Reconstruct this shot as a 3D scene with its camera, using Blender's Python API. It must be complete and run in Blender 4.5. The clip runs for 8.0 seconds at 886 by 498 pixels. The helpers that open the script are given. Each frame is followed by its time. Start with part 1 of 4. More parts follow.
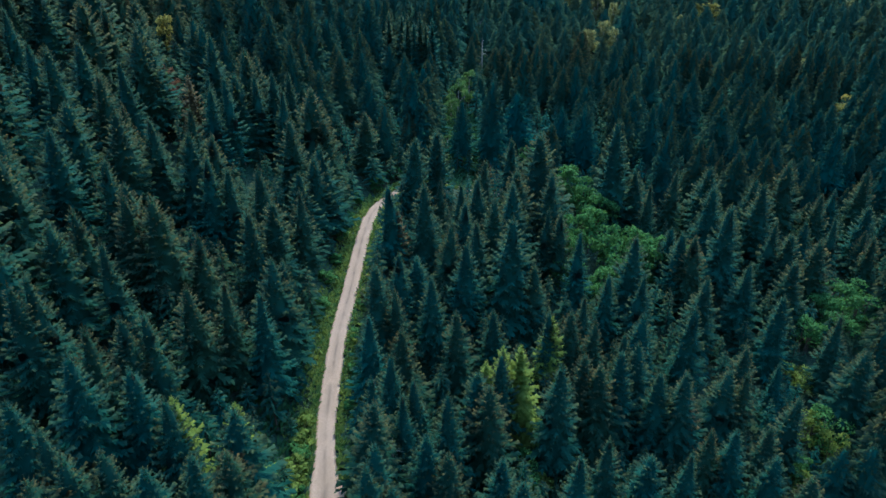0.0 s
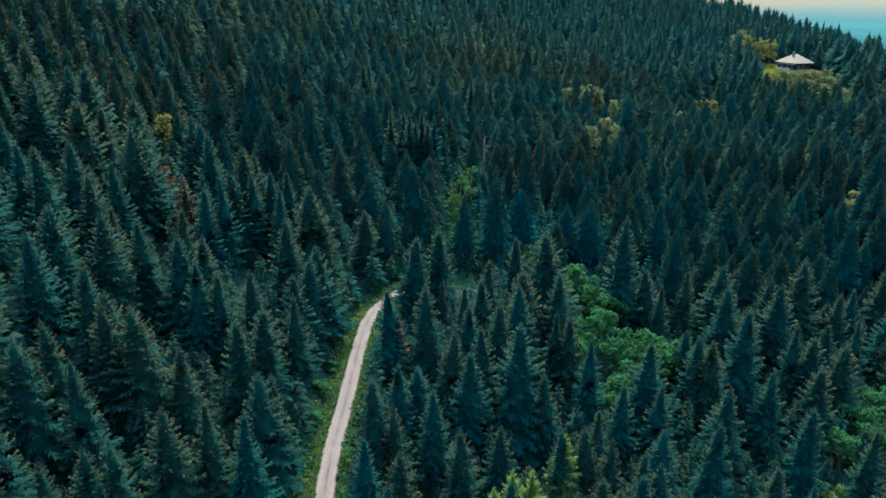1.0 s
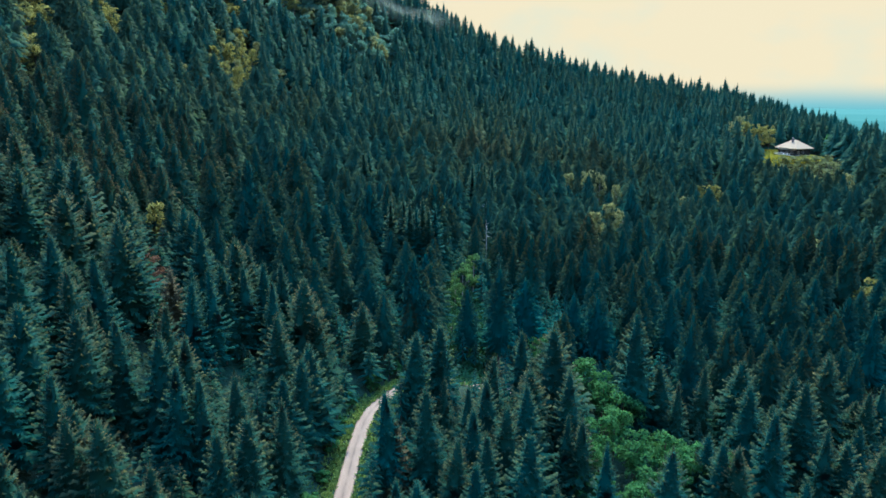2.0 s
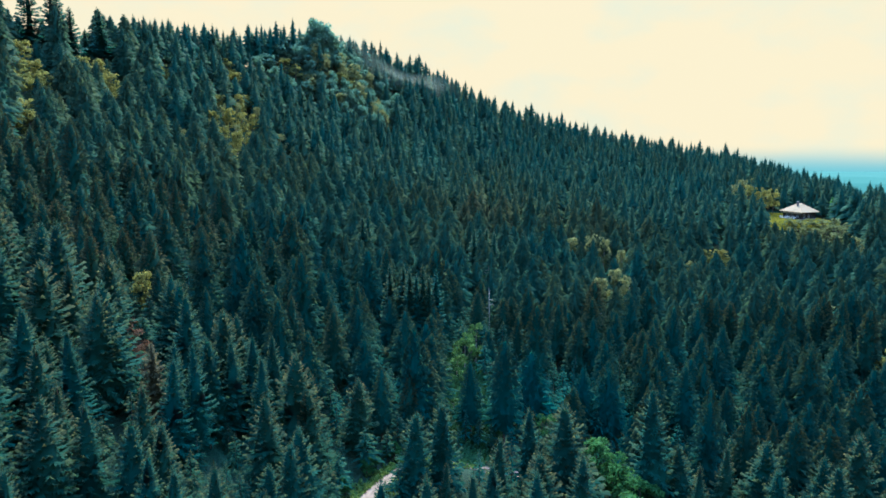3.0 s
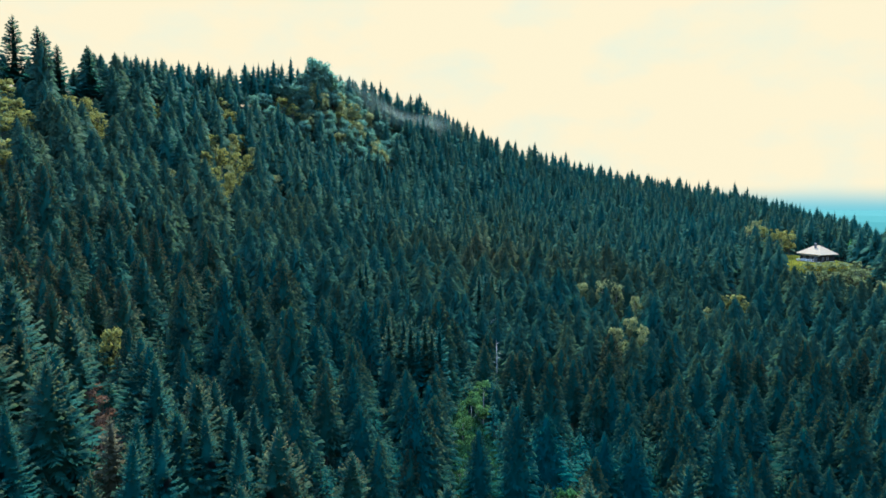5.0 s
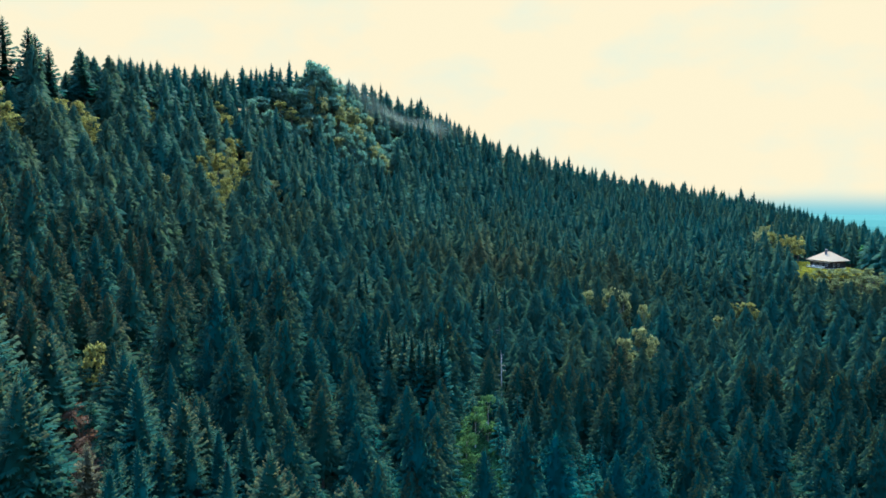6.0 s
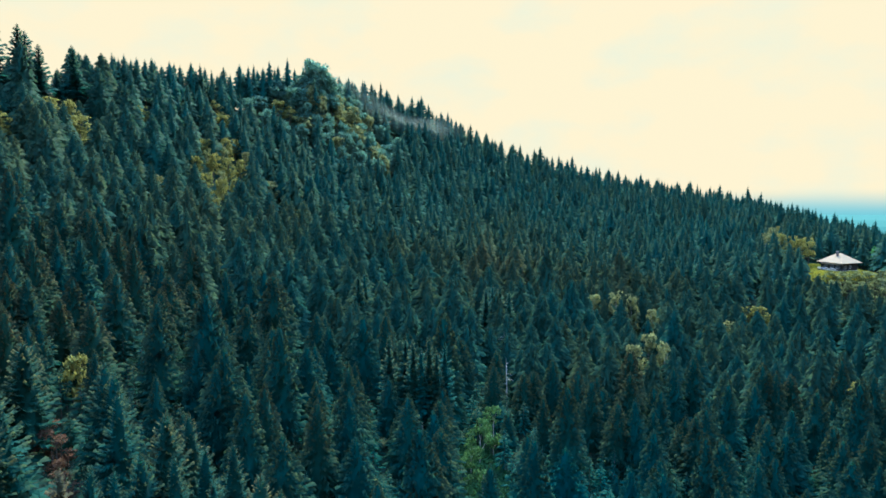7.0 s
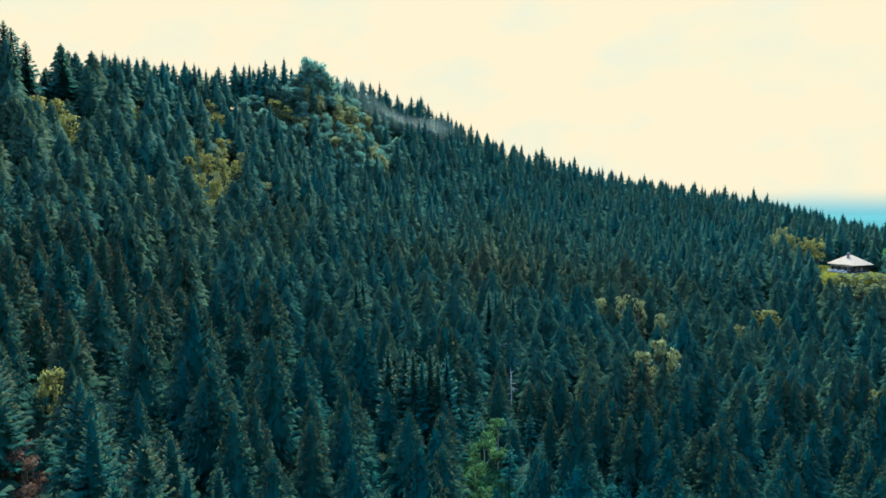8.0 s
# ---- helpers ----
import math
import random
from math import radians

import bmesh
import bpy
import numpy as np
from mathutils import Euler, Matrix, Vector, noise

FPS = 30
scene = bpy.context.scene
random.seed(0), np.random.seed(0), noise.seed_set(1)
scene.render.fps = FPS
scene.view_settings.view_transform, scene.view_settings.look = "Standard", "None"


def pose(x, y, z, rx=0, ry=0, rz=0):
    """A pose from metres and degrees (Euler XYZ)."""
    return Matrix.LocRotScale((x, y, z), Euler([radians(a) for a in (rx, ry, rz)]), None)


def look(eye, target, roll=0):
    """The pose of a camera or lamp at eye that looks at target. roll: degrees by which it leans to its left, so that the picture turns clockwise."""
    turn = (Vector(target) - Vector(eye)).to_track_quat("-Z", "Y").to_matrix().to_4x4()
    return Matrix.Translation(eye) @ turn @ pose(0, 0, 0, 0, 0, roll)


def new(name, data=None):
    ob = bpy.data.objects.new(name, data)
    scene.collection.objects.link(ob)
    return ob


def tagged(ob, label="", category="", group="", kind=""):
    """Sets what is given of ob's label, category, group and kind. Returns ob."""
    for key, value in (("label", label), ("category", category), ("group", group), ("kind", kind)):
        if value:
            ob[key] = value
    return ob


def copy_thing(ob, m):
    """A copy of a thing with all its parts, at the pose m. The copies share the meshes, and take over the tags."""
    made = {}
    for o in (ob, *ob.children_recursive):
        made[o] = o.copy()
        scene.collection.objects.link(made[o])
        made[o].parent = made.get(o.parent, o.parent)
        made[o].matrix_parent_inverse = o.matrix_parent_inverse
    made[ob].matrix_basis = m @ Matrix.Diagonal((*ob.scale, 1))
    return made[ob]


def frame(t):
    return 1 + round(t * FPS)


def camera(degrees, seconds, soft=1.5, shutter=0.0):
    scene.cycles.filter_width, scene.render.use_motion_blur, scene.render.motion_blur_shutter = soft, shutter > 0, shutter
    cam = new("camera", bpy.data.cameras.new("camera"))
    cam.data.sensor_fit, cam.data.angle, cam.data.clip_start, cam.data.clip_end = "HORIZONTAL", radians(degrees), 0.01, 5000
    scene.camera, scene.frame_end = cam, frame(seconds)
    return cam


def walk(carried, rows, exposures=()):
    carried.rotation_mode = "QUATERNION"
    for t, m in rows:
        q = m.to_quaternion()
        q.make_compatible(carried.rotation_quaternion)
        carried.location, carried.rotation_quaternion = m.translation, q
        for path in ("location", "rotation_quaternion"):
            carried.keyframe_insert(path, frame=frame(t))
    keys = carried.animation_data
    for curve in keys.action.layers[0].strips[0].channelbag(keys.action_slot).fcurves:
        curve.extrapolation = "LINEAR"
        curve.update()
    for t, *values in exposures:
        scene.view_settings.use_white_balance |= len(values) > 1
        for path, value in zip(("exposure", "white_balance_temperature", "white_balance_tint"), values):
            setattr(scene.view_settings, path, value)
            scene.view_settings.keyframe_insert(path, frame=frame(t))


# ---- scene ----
cam = camera(66.2, 8.0, soft=1.65)
# seconds, eye, a point ahead, roll
PATH = [
    (0.0, (-0.312, 0.056, 56.2), (-0.299, 1.826, 55.271), 0.1),
    (0.5, (-0.44, 3.56, 56.2), (-0.428, 5.386, 55.385), 0.1),
    (1.0, (-0.56, 7.019, 56.19), (-0.549, 8.894, 55.494), 0.1),
    (1.5, (-0.67, 10.47, 56.19), (-0.66, 12.383, 55.605), 0.08),
    (2.0, (-0.763, 13.98, 56.23), (-0.753, 15.925, 55.761), 0.03),
    (3.5, (-1.08, 24.37, 56.53), (-1.071, 26.356, 56.292), -0.08),
    (4.0, (-1.25, 27.77, 56.66), (-1.241, 29.759, 56.453), -0.12),
    (4.5, (-1.44, 31.115, 56.79), (-1.431, 33.106, 56.601), -0.16),
    (6.0, (-2.041, 41.117, 57.16), (-2.034, 43.11, 56.997), -0.24),
    (6.5, (-2.245, 44.5, 57.23), (-2.239, 46.494, 57.069), -0.28),
    (7.0, (-2.43, 47.977, 57.28), (-2.425, 49.97, 57.119), -0.33),
    (7.5, (-2.61, 51.45, 57.3), (-2.604, 53.443, 57.14), -0.4),
    (8.0, (-2.783, 55.02, 57.314), (-2.777, 57.014, 57.156), -0.46),
]
walk(cam, [(t, look(eye, aim, roll)) for t, eye, aim, roll in PATH], [(0.0, 2.60, 5360, -3), (1.5, 2.92, 5120, -4), (4.5, 3.16, 5080, -4), (8.0, 3.16, 5110, -4)])

# ---- world, sun ----
SUN_TURN, SUN_HEIGHT = 8.0, 55.0          # degrees: to the right of the way ahead, above the horizon
world = bpy.data.worlds.new("world")
scene.world = world
world.use_nodes = True
wn, wl = world.node_tree.nodes, world.node_tree.links
wn.clear()


def wnode(kind, **values):
    n = wn.new(kind)
    for key, value in values.items():
        n.inputs[key].default_value = value
    return n


sky = wn.new("ShaderNodeTexSky")
sky.sky_type = "NISHITA"
sky.sun_disc = False
sky.sun_elevation = radians(SUN_HEIGHT)
sky.sun_rotation = radians(SUN_TURN)
sky.air_density, sky.dust_density, sky.ozone_density = 1.0, 0.6, 2.0
sky_dim = wn.new("ShaderNodeVectorMath")
sky_dim.operation = "SCALE"
sky_dim.inputs["Scale"].default_value = 0.15
wl.new(sky.outputs["Color"], sky_dim.inputs[0])
tc = wn.new("ShaderNodeTexCoord")
sep = wn.new("ShaderNodeSeparateXYZ")
wl.new(tc.outputs["Generated"], sep.inputs[0])
stretch = wn.new("ShaderNodeMapping")
stretch.inputs["Scale"].default_value = (1.0, 1.0, 1.9)
wl.new(tc.outputs["Generated"], stretch.inputs["Vector"])
cloud_noise = wnode("ShaderNodeTexNoise", Scale=4.2, Detail=7.0, Roughness=0.55, Distortion=0.35)
wl.new(stretch.outputs[0], cloud_noise.inputs["Vector"])
# cover is closed low down and breaks up overhead
cover = wn.new("ShaderNodeMapRange")
cover.inputs["From Min"].default_value, cover.inputs["From Max"].default_value = 0.27, 0.64
cover.inputs["To Min"].default_value, cover.inputs["To Max"].default_value = 0.52, -0.26
wl.new(sep.outputs["Z"], cover.inputs["Value"])
add = wn.new("ShaderNodeMath")
add.operation = "ADD"
wl.new(cloud_noise.outputs["Fac"], add.inputs[0])
wl.new(cover.outputs[0], add.inputs[1])
mask = wn.new("ShaderNodeMapRange")
mask.interpolation_type = "SMOOTHSTEP"
mask.inputs["From Min"].default_value, mask.inputs["From Max"].default_value = 0.46, 0.70
wl.new(add.outputs[0], mask.inputs["Value"])
tone = wnode("ShaderNodeTexNoise", Scale=6.5, Detail=5.0, Roughness=0.5)
wl.new(stretch.outputs[0], tone.inputs["Vector"])
cloud = wn.new("ShaderNodeValToRGB")
cloud.color_ramp.elements[0].position, cloud.color_ramp.elements[0].color = 0.33, (0.120, 0.097, 0.064, 1)
cloud.color_ramp.elements[1].position, cloud.color_ramp.elements[1].color = 0.50, (0.134, 0.097, 0.058, 1)
wl.new(tone.outputs["Fac"], cloud.inputs["Fac"])
mix = wn.new("ShaderNodeMix")
mix.data_type = "RGBA"
wl.new(mask.outputs[0], mix.inputs["Factor"])
wl.new(sky_dim.outputs[0], mix.inputs["A"])
wl.new(cloud.outputs["Color"], mix.inputs["B"])
# blue distance under the clouds
low = wn.new("ShaderNodeMapRange")
low.interpolation_type = "SMOOTHSTEP"
low.inputs["From Min"].default_value, low.inputs["From Max"].default_value = -0.030, 0.007
wl.new(sep.outputs["Z"], low.inputs["Value"])
mix2 = wn.new("ShaderNodeMix")
mix2.data_type = "RGBA"
mix2.inputs["A"].default_value = (0.034, 0.067, 0.066, 1)
wl.new(low.outputs[0], mix2.inputs["Factor"])
wl.new(mix.outputs["Result"], mix2.inputs["B"])
background = wn.new("ShaderNodeBackground")
background.inputs["Strength"].default_value = 1.0
wl.new(mix2.outputs["Result"], background.inputs["Color"])
world_out = wn.new("ShaderNodeOutputWorld")
wl.new(background.outputs[0], world_out.inputs["Surface"])

sun = new("sun", bpy.data.lights.new("sun", "SUN"))
sun.data.energy = 1.0
sun.data.angle = radians(5.0)
sun.data.color = (1.0, 0.84, 0.60)
a, e = radians(SUN_TURN), radians(SUN_HEIGHT)
sun_from = Vector((math.sin(a) * math.cos(e), math.cos(a) * math.cos(e), math.sin(e)))
sun.matrix_world = look(sun_from * 600, (0, 0, 0))

# ---- materials ----


class Mat:
    """A node material with a Principled shader and short ways to wire it."""

    def __init__(self, name, rough=0.8, spec=0.3):
        self.m = bpy.data.materials.new(name)
        self.m.use_nodes = True
        self.n, self.l = self.m.node_tree.nodes, self.m.node_tree.links
        self.p = self.n["Principled BSDF"]
        self.out = self.n["Material Output"]
        self.p.inputs["Roughness"].default_value = rough
        self.p.inputs["Specular IOR Level"].default_value = spec
        self.coords = self.n.new("ShaderNodeTexCoord").outputs["Object"]

    def noise(self, scale, detail=4.0, rough=0.6, stretch=None):
        t = self.n.new("ShaderNodeTexNoise")
        t.inputs["Scale"].default_value = scale
        t.inputs["Detail"].default_value = detail
        t.inputs["Roughness"].default_value = rough
        src = self.coords
        if stretch:
            mp = self.n.new("ShaderNodeMapping")
            mp.inputs["Scale"].default_value = stretch
            self.l.new(src, mp.inputs["Vector"])
            src = mp.outputs[0]
        self.l.new(src, t.inputs["Vector"])
        return t.outputs["Fac"]

    def span(self, value, lo, hi, to_lo=0.0, to_hi=1.0):
        r = self.n.new("ShaderNodeMapRange")
        for key, v in (("From Min", lo), ("From Max", hi), ("To Min", to_lo), ("To Max", to_hi)):
            r.inputs[key].default_value = v
        self.l.new(value, r.inputs["Value"])
        return r.outputs[0]

    def mix(self, fac, a, b):
        x = self.n.new("ShaderNodeMix")
        x.data_type = "RGBA"
        for key, v in (("Factor", fac), ("A", a), ("B", b)):
            if isinstance(v, (int, float)):
                x.inputs[key].default_value = v
            elif isinstance(v, tuple):
                x.inputs[key].default_value = (*v, 1)
            else:
                self.l.new(v, x.inputs[key])
        return x.outputs["Result"]

    def math(self, op, a, b):
        x = self.n.new("ShaderNodeMath")
        x.operation = op
        for i, v in enumerate((a, b)):
            if isinstance(v, (int, float)):
                x.inputs[i].default_value = v
            else:
                self.l.new(v, x.inputs[i])
        return x.outputs[0]

    def attr(self, name):
        x = self.n.new("ShaderNodeAttribute")
        x.attribute_name = name
        return x.outputs["Fac"]

    def rand(self):
        return self.n.new("ShaderNodeObjectInfo").outputs["Random"]

    def colour(self, c):
        self.l.new(c, self.p.inputs["Base Color"])
        self.c = c
        return self

    def bump(self, height, strength=0.4, distance=0.05):
        b = self.n.new("ShaderNodeBump")
        b.inputs["Strength"].default_value = strength
        b.inputs["Distance"].default_value = distance
        self.l.new(height, b.inputs["Height"])
        self.l.new(b.outputs[0], self.p.inputs["Normal"])
        return self

    def rounded(self):
        """Shades fine foliage by the roundness of the whole crown."""
        x = self.n.new("ShaderNodeAttribute")
        x.attribute_name = "nrm"
        t = self.n.new("ShaderNodeVectorTransform")
        t.vector_type, t.convert_from, t.convert_to = "NORMAL", "OBJECT", "WORLD"
        self.l.new(x.outputs["Vector"], t.inputs[0])
        self.l.new(t.outputs[0], self.p.inputs["Normal"])
        return self

    def leafy(self, share):
        """Lets part of the light through, as leaves do."""
        t = self.n.new("ShaderNodeBsdfTranslucent")
        s = self.n.new("ShaderNodeMixShader")
        s.inputs[0].default_value = share
        self.l.new(self.c, t.inputs["Color"])
        self.l.new(self.p.outputs[0], s.inputs[1])
        self.l.new(t.outputs[0], s.inputs[2])
        self.l.new(s.outputs[0], self.out.inputs["Surface"])
        return self


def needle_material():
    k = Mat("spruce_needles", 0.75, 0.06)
    # low tint: bluish far needles, haze in the colour; high tint: olive near ones
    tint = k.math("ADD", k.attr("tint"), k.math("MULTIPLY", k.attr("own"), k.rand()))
    # shade and sun put into the colour: dark inner needles, warm pale outer shoots
    old_shaded = k.mix(tint, (0.006, 0.069, 0.060), (0.017, 0.048, 0.025))
    shoot_lit = k.mix(k.span(tint, 0.0, 0.5), (0.032, 0.098, 0.070), (0.096, 0.114, 0.042))
    shoot_lit = k.mix(k.span(tint, 0.5, 1.0), shoot_lit, (0.140, 0.106, 0.042))
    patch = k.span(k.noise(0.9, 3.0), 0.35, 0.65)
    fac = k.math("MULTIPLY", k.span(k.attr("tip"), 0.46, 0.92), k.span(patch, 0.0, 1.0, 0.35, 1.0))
    return k.colour(k.mix(fac, old_shaded, shoot_lit)).rounded().leafy(0.30).m


def leaf_material(name, dark, light, share=0.35):
    k = Mat(name, 0.7, 0.08)
    fac = k.math("MULTIPLY_ADD", k.noise(0.7, 3.0), 0.7)
    fac.node.inputs[2].default_value = 0.0
    both = k.math("ADD", fac, k.math("MULTIPLY", k.attr("tip"), 0.5))
    col = k.mix(k.span(both, 0.25, 0.85), dark, light)
    return k.colour(k.mix(k.math("MULTIPLY", k.rand(), 0.35), col, tuple(0.8 * c for c in light))).rounded().leafy(share).m


def bark_material(name, dark, light, scale=3.0):
    k = Mat(name, 0.9, 0.15)
    g = k.noise(scale, 5.0, 0.6, (1, 1, 0.25))
    return k.colour(k.mix(k.span(g, 0.3, 0.7), dark, light)).bump(g, 0.5, 0.04).m


def ground_material():
    k = Mat("forest_floor", 0.95, 0.1)
    big = k.span(k.noise(0.035, 5.0), 0.35, 0.65)
    fine = k.span(k.noise(0.9, 6.0), 0.3, 0.7)
    moss = k.mix(fine, (0.010, 0.034, 0.024), (0.028, 0.068, 0.036))
    litter = k.mix(fine, (0.016, 0.030, 0.020), (0.040, 0.054, 0.032))
    return k.colour(k.mix(big, moss, litter)).bump(k.noise(2.2, 6.0), 0.8, 0.25).m


def gravel_material():
    k = Mat("pale_gravel", 1.0, 0.03)
    rut = k.attr("rut")
    stones = k.span(k.noise(7.0, 5.0), 0.3, 0.7)
    worn = k.span(k.noise(0.45, 4.0), 0.35, 0.65)
    base = k.mix(stones, (0.22, 0.155, 0.115), (0.34, 0.25, 0.19))
    base = k.mix(k.math("MULTIPLY", worn, 0.35), base, (0.20, 0.145, 0.105))
    mid = k.math("MULTIPLY", rut, k.span(k.noise(0.9, 5.0, 0.6, (1, 0.22, 1)), 0.30, 0.60))
    return k.colour(k.mix(k.math("MULTIPLY", mid, 0.95), base, (0.13, 0.10, 0.078))).bump(stones, 0.5, 0.03).m


def grass_material(name, dark, light):
    k = Mat(name, 0.7, 0.2)
    fac = k.math("ADD", k.math("MULTIPLY", k.noise(0.25, 4.0), 0.8), k.math("MULTIPLY", k.attr("tint"), 0.35))
    return k.colour(k.mix(k.span(fac, 0.3, 0.8), dark, light)).leafy(0.5).m


def plain_material(name, dark, light, rough=0.8, scale=2.0, stretch=None, relief=0.02):
    k = Mat(name, rough, 0.08)
    g = k.noise(scale, 5.0, 0.6, stretch)
    return k.colour(k.mix(k.span(g, 0.3, 0.7), dark, light)).bump(g, 0.3, relief).m


NEEDLES = needle_material()
BARK = bark_material("spruce_bark", (0.055, 0.043, 0.034), (0.135, 0.110, 0.088))
PALE_BARK = bark_material("pale_bark", (0.20, 0.19, 0.17), (0.46, 0.43, 0.38))
LEAF_GREEN = leaf_material("green_leaves", (0.030, 0.105, 0.040), (0.085, 0.205, 0.055), 0.5)
LEAF_TEAL = leaf_material("bluish_leaves", (0.070, 0.180, 0.135), (0.170, 0.300, 0.205), 0.6)
LEAF_YELLOW = leaf_material("yellowing_leaves", (0.100, 0.135, 0.045), (0.300, 0.280, 0.070), 0.5)
LEAF_PALE = leaf_material("pale_leaves", (0.105, 0.160, 0.078), (0.270, 0.275, 0.105), 0.55)
LEAF_LIME = leaf_material("lime_green_leaves", (0.036, 0.105, 0.040), (0.105, 0.195, 0.056), 0.5)
LEAF_RUST = leaf_material("rust_brown_needles", (0.034, 0.050, 0.030), (0.110, 0.092, 0.046))
LEAF_OLIVE = leaf_material("olive_leaves", (0.075, 0.110, 0.046), (0.200, 0.220, 0.086), 0.5)
LEAF_RED = leaf_material("rust_red_leaves", (0.065, 0.058, 0.034), (0.165, 0.084, 0.052), 0.5)
LEAF_FRESH = leaf_material("fresh_green_leaves", (0.060, 0.135, 0.030), (0.210, 0.270, 0.055), 0.5)
FLOOR = ground_material()
GRAVEL = gravel_material()
VERGE = grass_material("verge_grass", (0.056, 0.135, 0.040), (0.225, 0.280, 0.060))
UNDERGROWTH = grass_material("undergrowth", (0.018, 0.068, 0.032), (0.060, 0.145, 0.050))
MEADOW = grass_material("meadow_grass", (0.150, 0.165, 0.020), (0.330, 0.290, 0.030))

# ---- the lie of the land ----
HILL = {(0, 0): 7.44, (0, 1): 14.64, (0, 2): -0.7, (0, 3): 1.33, (0, 4): 0.86, (1, 0): -22.49, (1, 1): 9.45, (1, 2): -6.17,
        (1, 3): -2.64, (2, 0): 16.26, (2, 1): 1.0, (2, 2): 4.59, (3, 0): -1.13, (3, 1): -3.89, (4, 0): -0.52}
ROAD = [(-11, -90), (-11.3, -40), (-11.6, 0), (-12.6, 40), (-14.1, 58.6), (-15.2, 68), (-15.7, 78), (-15.8, 88), (-15.3, 97), (-14.9, 106),
        (-14.4, 115), (-13.3, 123), (-10.0, 129.5), (-6, 134), (-1, 138), (6, 141), (15, 143)]


def lower_of(a, b, k):
    return -k * np.logaddexp(-a / k, -b / k)


def hill(x, y):
    """Height of the slope without the road cut."""
    x, y = np.asarray(x, float), np.asarray(y, float)
    xc, yc = np.clip(x, -170, 200), np.clip(y, -40, 470)
    u, v = xc / 100, (yc - 200) / 100
    z = sum(c * u ** i * v ** j for (i, j), c in HILL.items())
    z = z + 18 * np.exp(-((x + 70) ** 2 + (y - 386) ** 2) / 520)
    z = z - 13 * np.exp(-((x - 116) ** 2 + (y - 258) ** 2) / 2050)
    along = (x + 133) * 0.576 + (y - 294) * 0.818
    beyond = -(x + 133) * 0.818 + (y - 294) * 0.576
    z = lower_of(z, 95.0 + 0.06 * along - 0.45 * beyond, 6)
    z = lower_of(z, 103.5 - 0.247 * (x + 69) - 0.5 * (y - 447), 6)
    z = z - 0.3 * np.hypot(x - xc, y - yc)
    # the levelled meadow of the house
    level = np.exp(-(((x - 158) / 17) ** 2 + ((y - 320) / 17) ** 2) ** 2)
    z = z * (1 - level) + 25.0 * level
    return -lower_of(-z, 0 * z + 230, 12)


def smooth_line(points, step=1.0):
    """Catmull-Rom through the points, at about that spacing."""
    p = np.array([points[0], *points, points[-1]], float)
    out = []
    for i in range(1, len(p) - 2):
        n = max(2, int(np.linalg.norm(p[i + 1] - p[i]) / step))
        for t in np.linspace(0, 1, n, endpoint=False):
            out.append(0.5 * (2 * p[i] + (p[i + 1] - p[i - 1]) * t + (2 * p[i - 1] - 5 * p[i] + 4 * p[i + 1] - p[i + 2]) * t * t
                              + (3 * p[i] - p[i - 1] - 3 * p[i + 1] + p[i + 2]) * t ** 3))
    out.append(p[-1])
    return np.array(out)


LINE = smooth_line(ROAD)


def road_height(x, y):
    fade = np.clip((y - 133) / 9, 0, 1)
    return (-8 + 0.125 * (y - 60)) * (1 - fade) + hill(x, y) * fade


LINE_Z = road_height(LINE[:, 0], LINE[:, 1])


def to_road(x, y):
    """Distance to the road's middle, and the road's height there."""
    x, y = np.atleast_1d(np.asarray(x, float)), np.atleast_1d(np.asarray(y, float))
    dist, z = np.full(x.shape, 1e9), np.zeros(x.shape)
    near = (np.abs(x + 5) < 45) & (y > -110) & (y < 170)
    for i in np.flatnonzero(near.ravel()):
        d = (LINE[:, 0] - x.ravel()[i]) ** 2 + (LINE[:, 1] - y.ravel()[i]) ** 2
        j = d.argmin()
        dist.ravel()[i], z.ravel()[i] = math.sqrt(d[j]), LINE_Z[j]
    return dist, z


def land(x, y):
    """Height of the ground, with the road cut into the slope."""
    x, y = np.atleast_1d(np.asarray(x, float)), np.atleast_1d(np.asarray(y, float))
    z = hill(x, y)
    d, zr = to_road(x, y)
    f = np.clip((d - 2.6) / 6.5, 0, 1)
    f = f * f * (3 - 2 * f)
    return np.where(d < 1e8, zr * (1 - f) + z * f, z)


# ---- mesh helpers ----


def mesh_of(name, verts, faces, material, **attributes):
    """A mesh from arrays of vertices and of triangles or quads."""
    verts, faces = np.asarray(verts, np.float32), np.asarray(faces, np.int32)
    me = bpy.data.meshes.new(name)
    n, k = faces.shape
    me.vertices.add(len(verts))
    me.vertices.foreach_set("co", verts.ravel())
    me.loops.add(n * k)
    me.loops.foreach_set("vertex_index", faces.ravel())
    me.polygons.add(n)
    me.polygons.foreach_set("loop_start", np.arange(0, n * k, k, dtype=np.int32))
    for key, value in attributes.items():
        if key == "nrm":
            me.attributes.new(key, "FLOAT_VECTOR", "POINT").data.foreach_set("vector", np.asarray(value, np.float32).ravel())
            continue
        me.attributes.new(key, "FLOAT", "POINT").data.foreach_set("value", np.asarray(value, np.float32))
    me.materials.append(material)
    me.update(calc_edges=True)
    return me


def part(name, bm, material, parent, label=""):
    """Links a bmesh, or a ready mesh, as one object under a thing or a part."""
    if isinstance(bm, bmesh.types.BMesh):
        me = bpy.data.meshes.new(name)
        bm.to_mesh(me)
        bm.free()
        me.materials.append(material)
    else:
        me = bm
    ob = new(name, me)
    ob.parent = parent
    return tagged(ob, label)


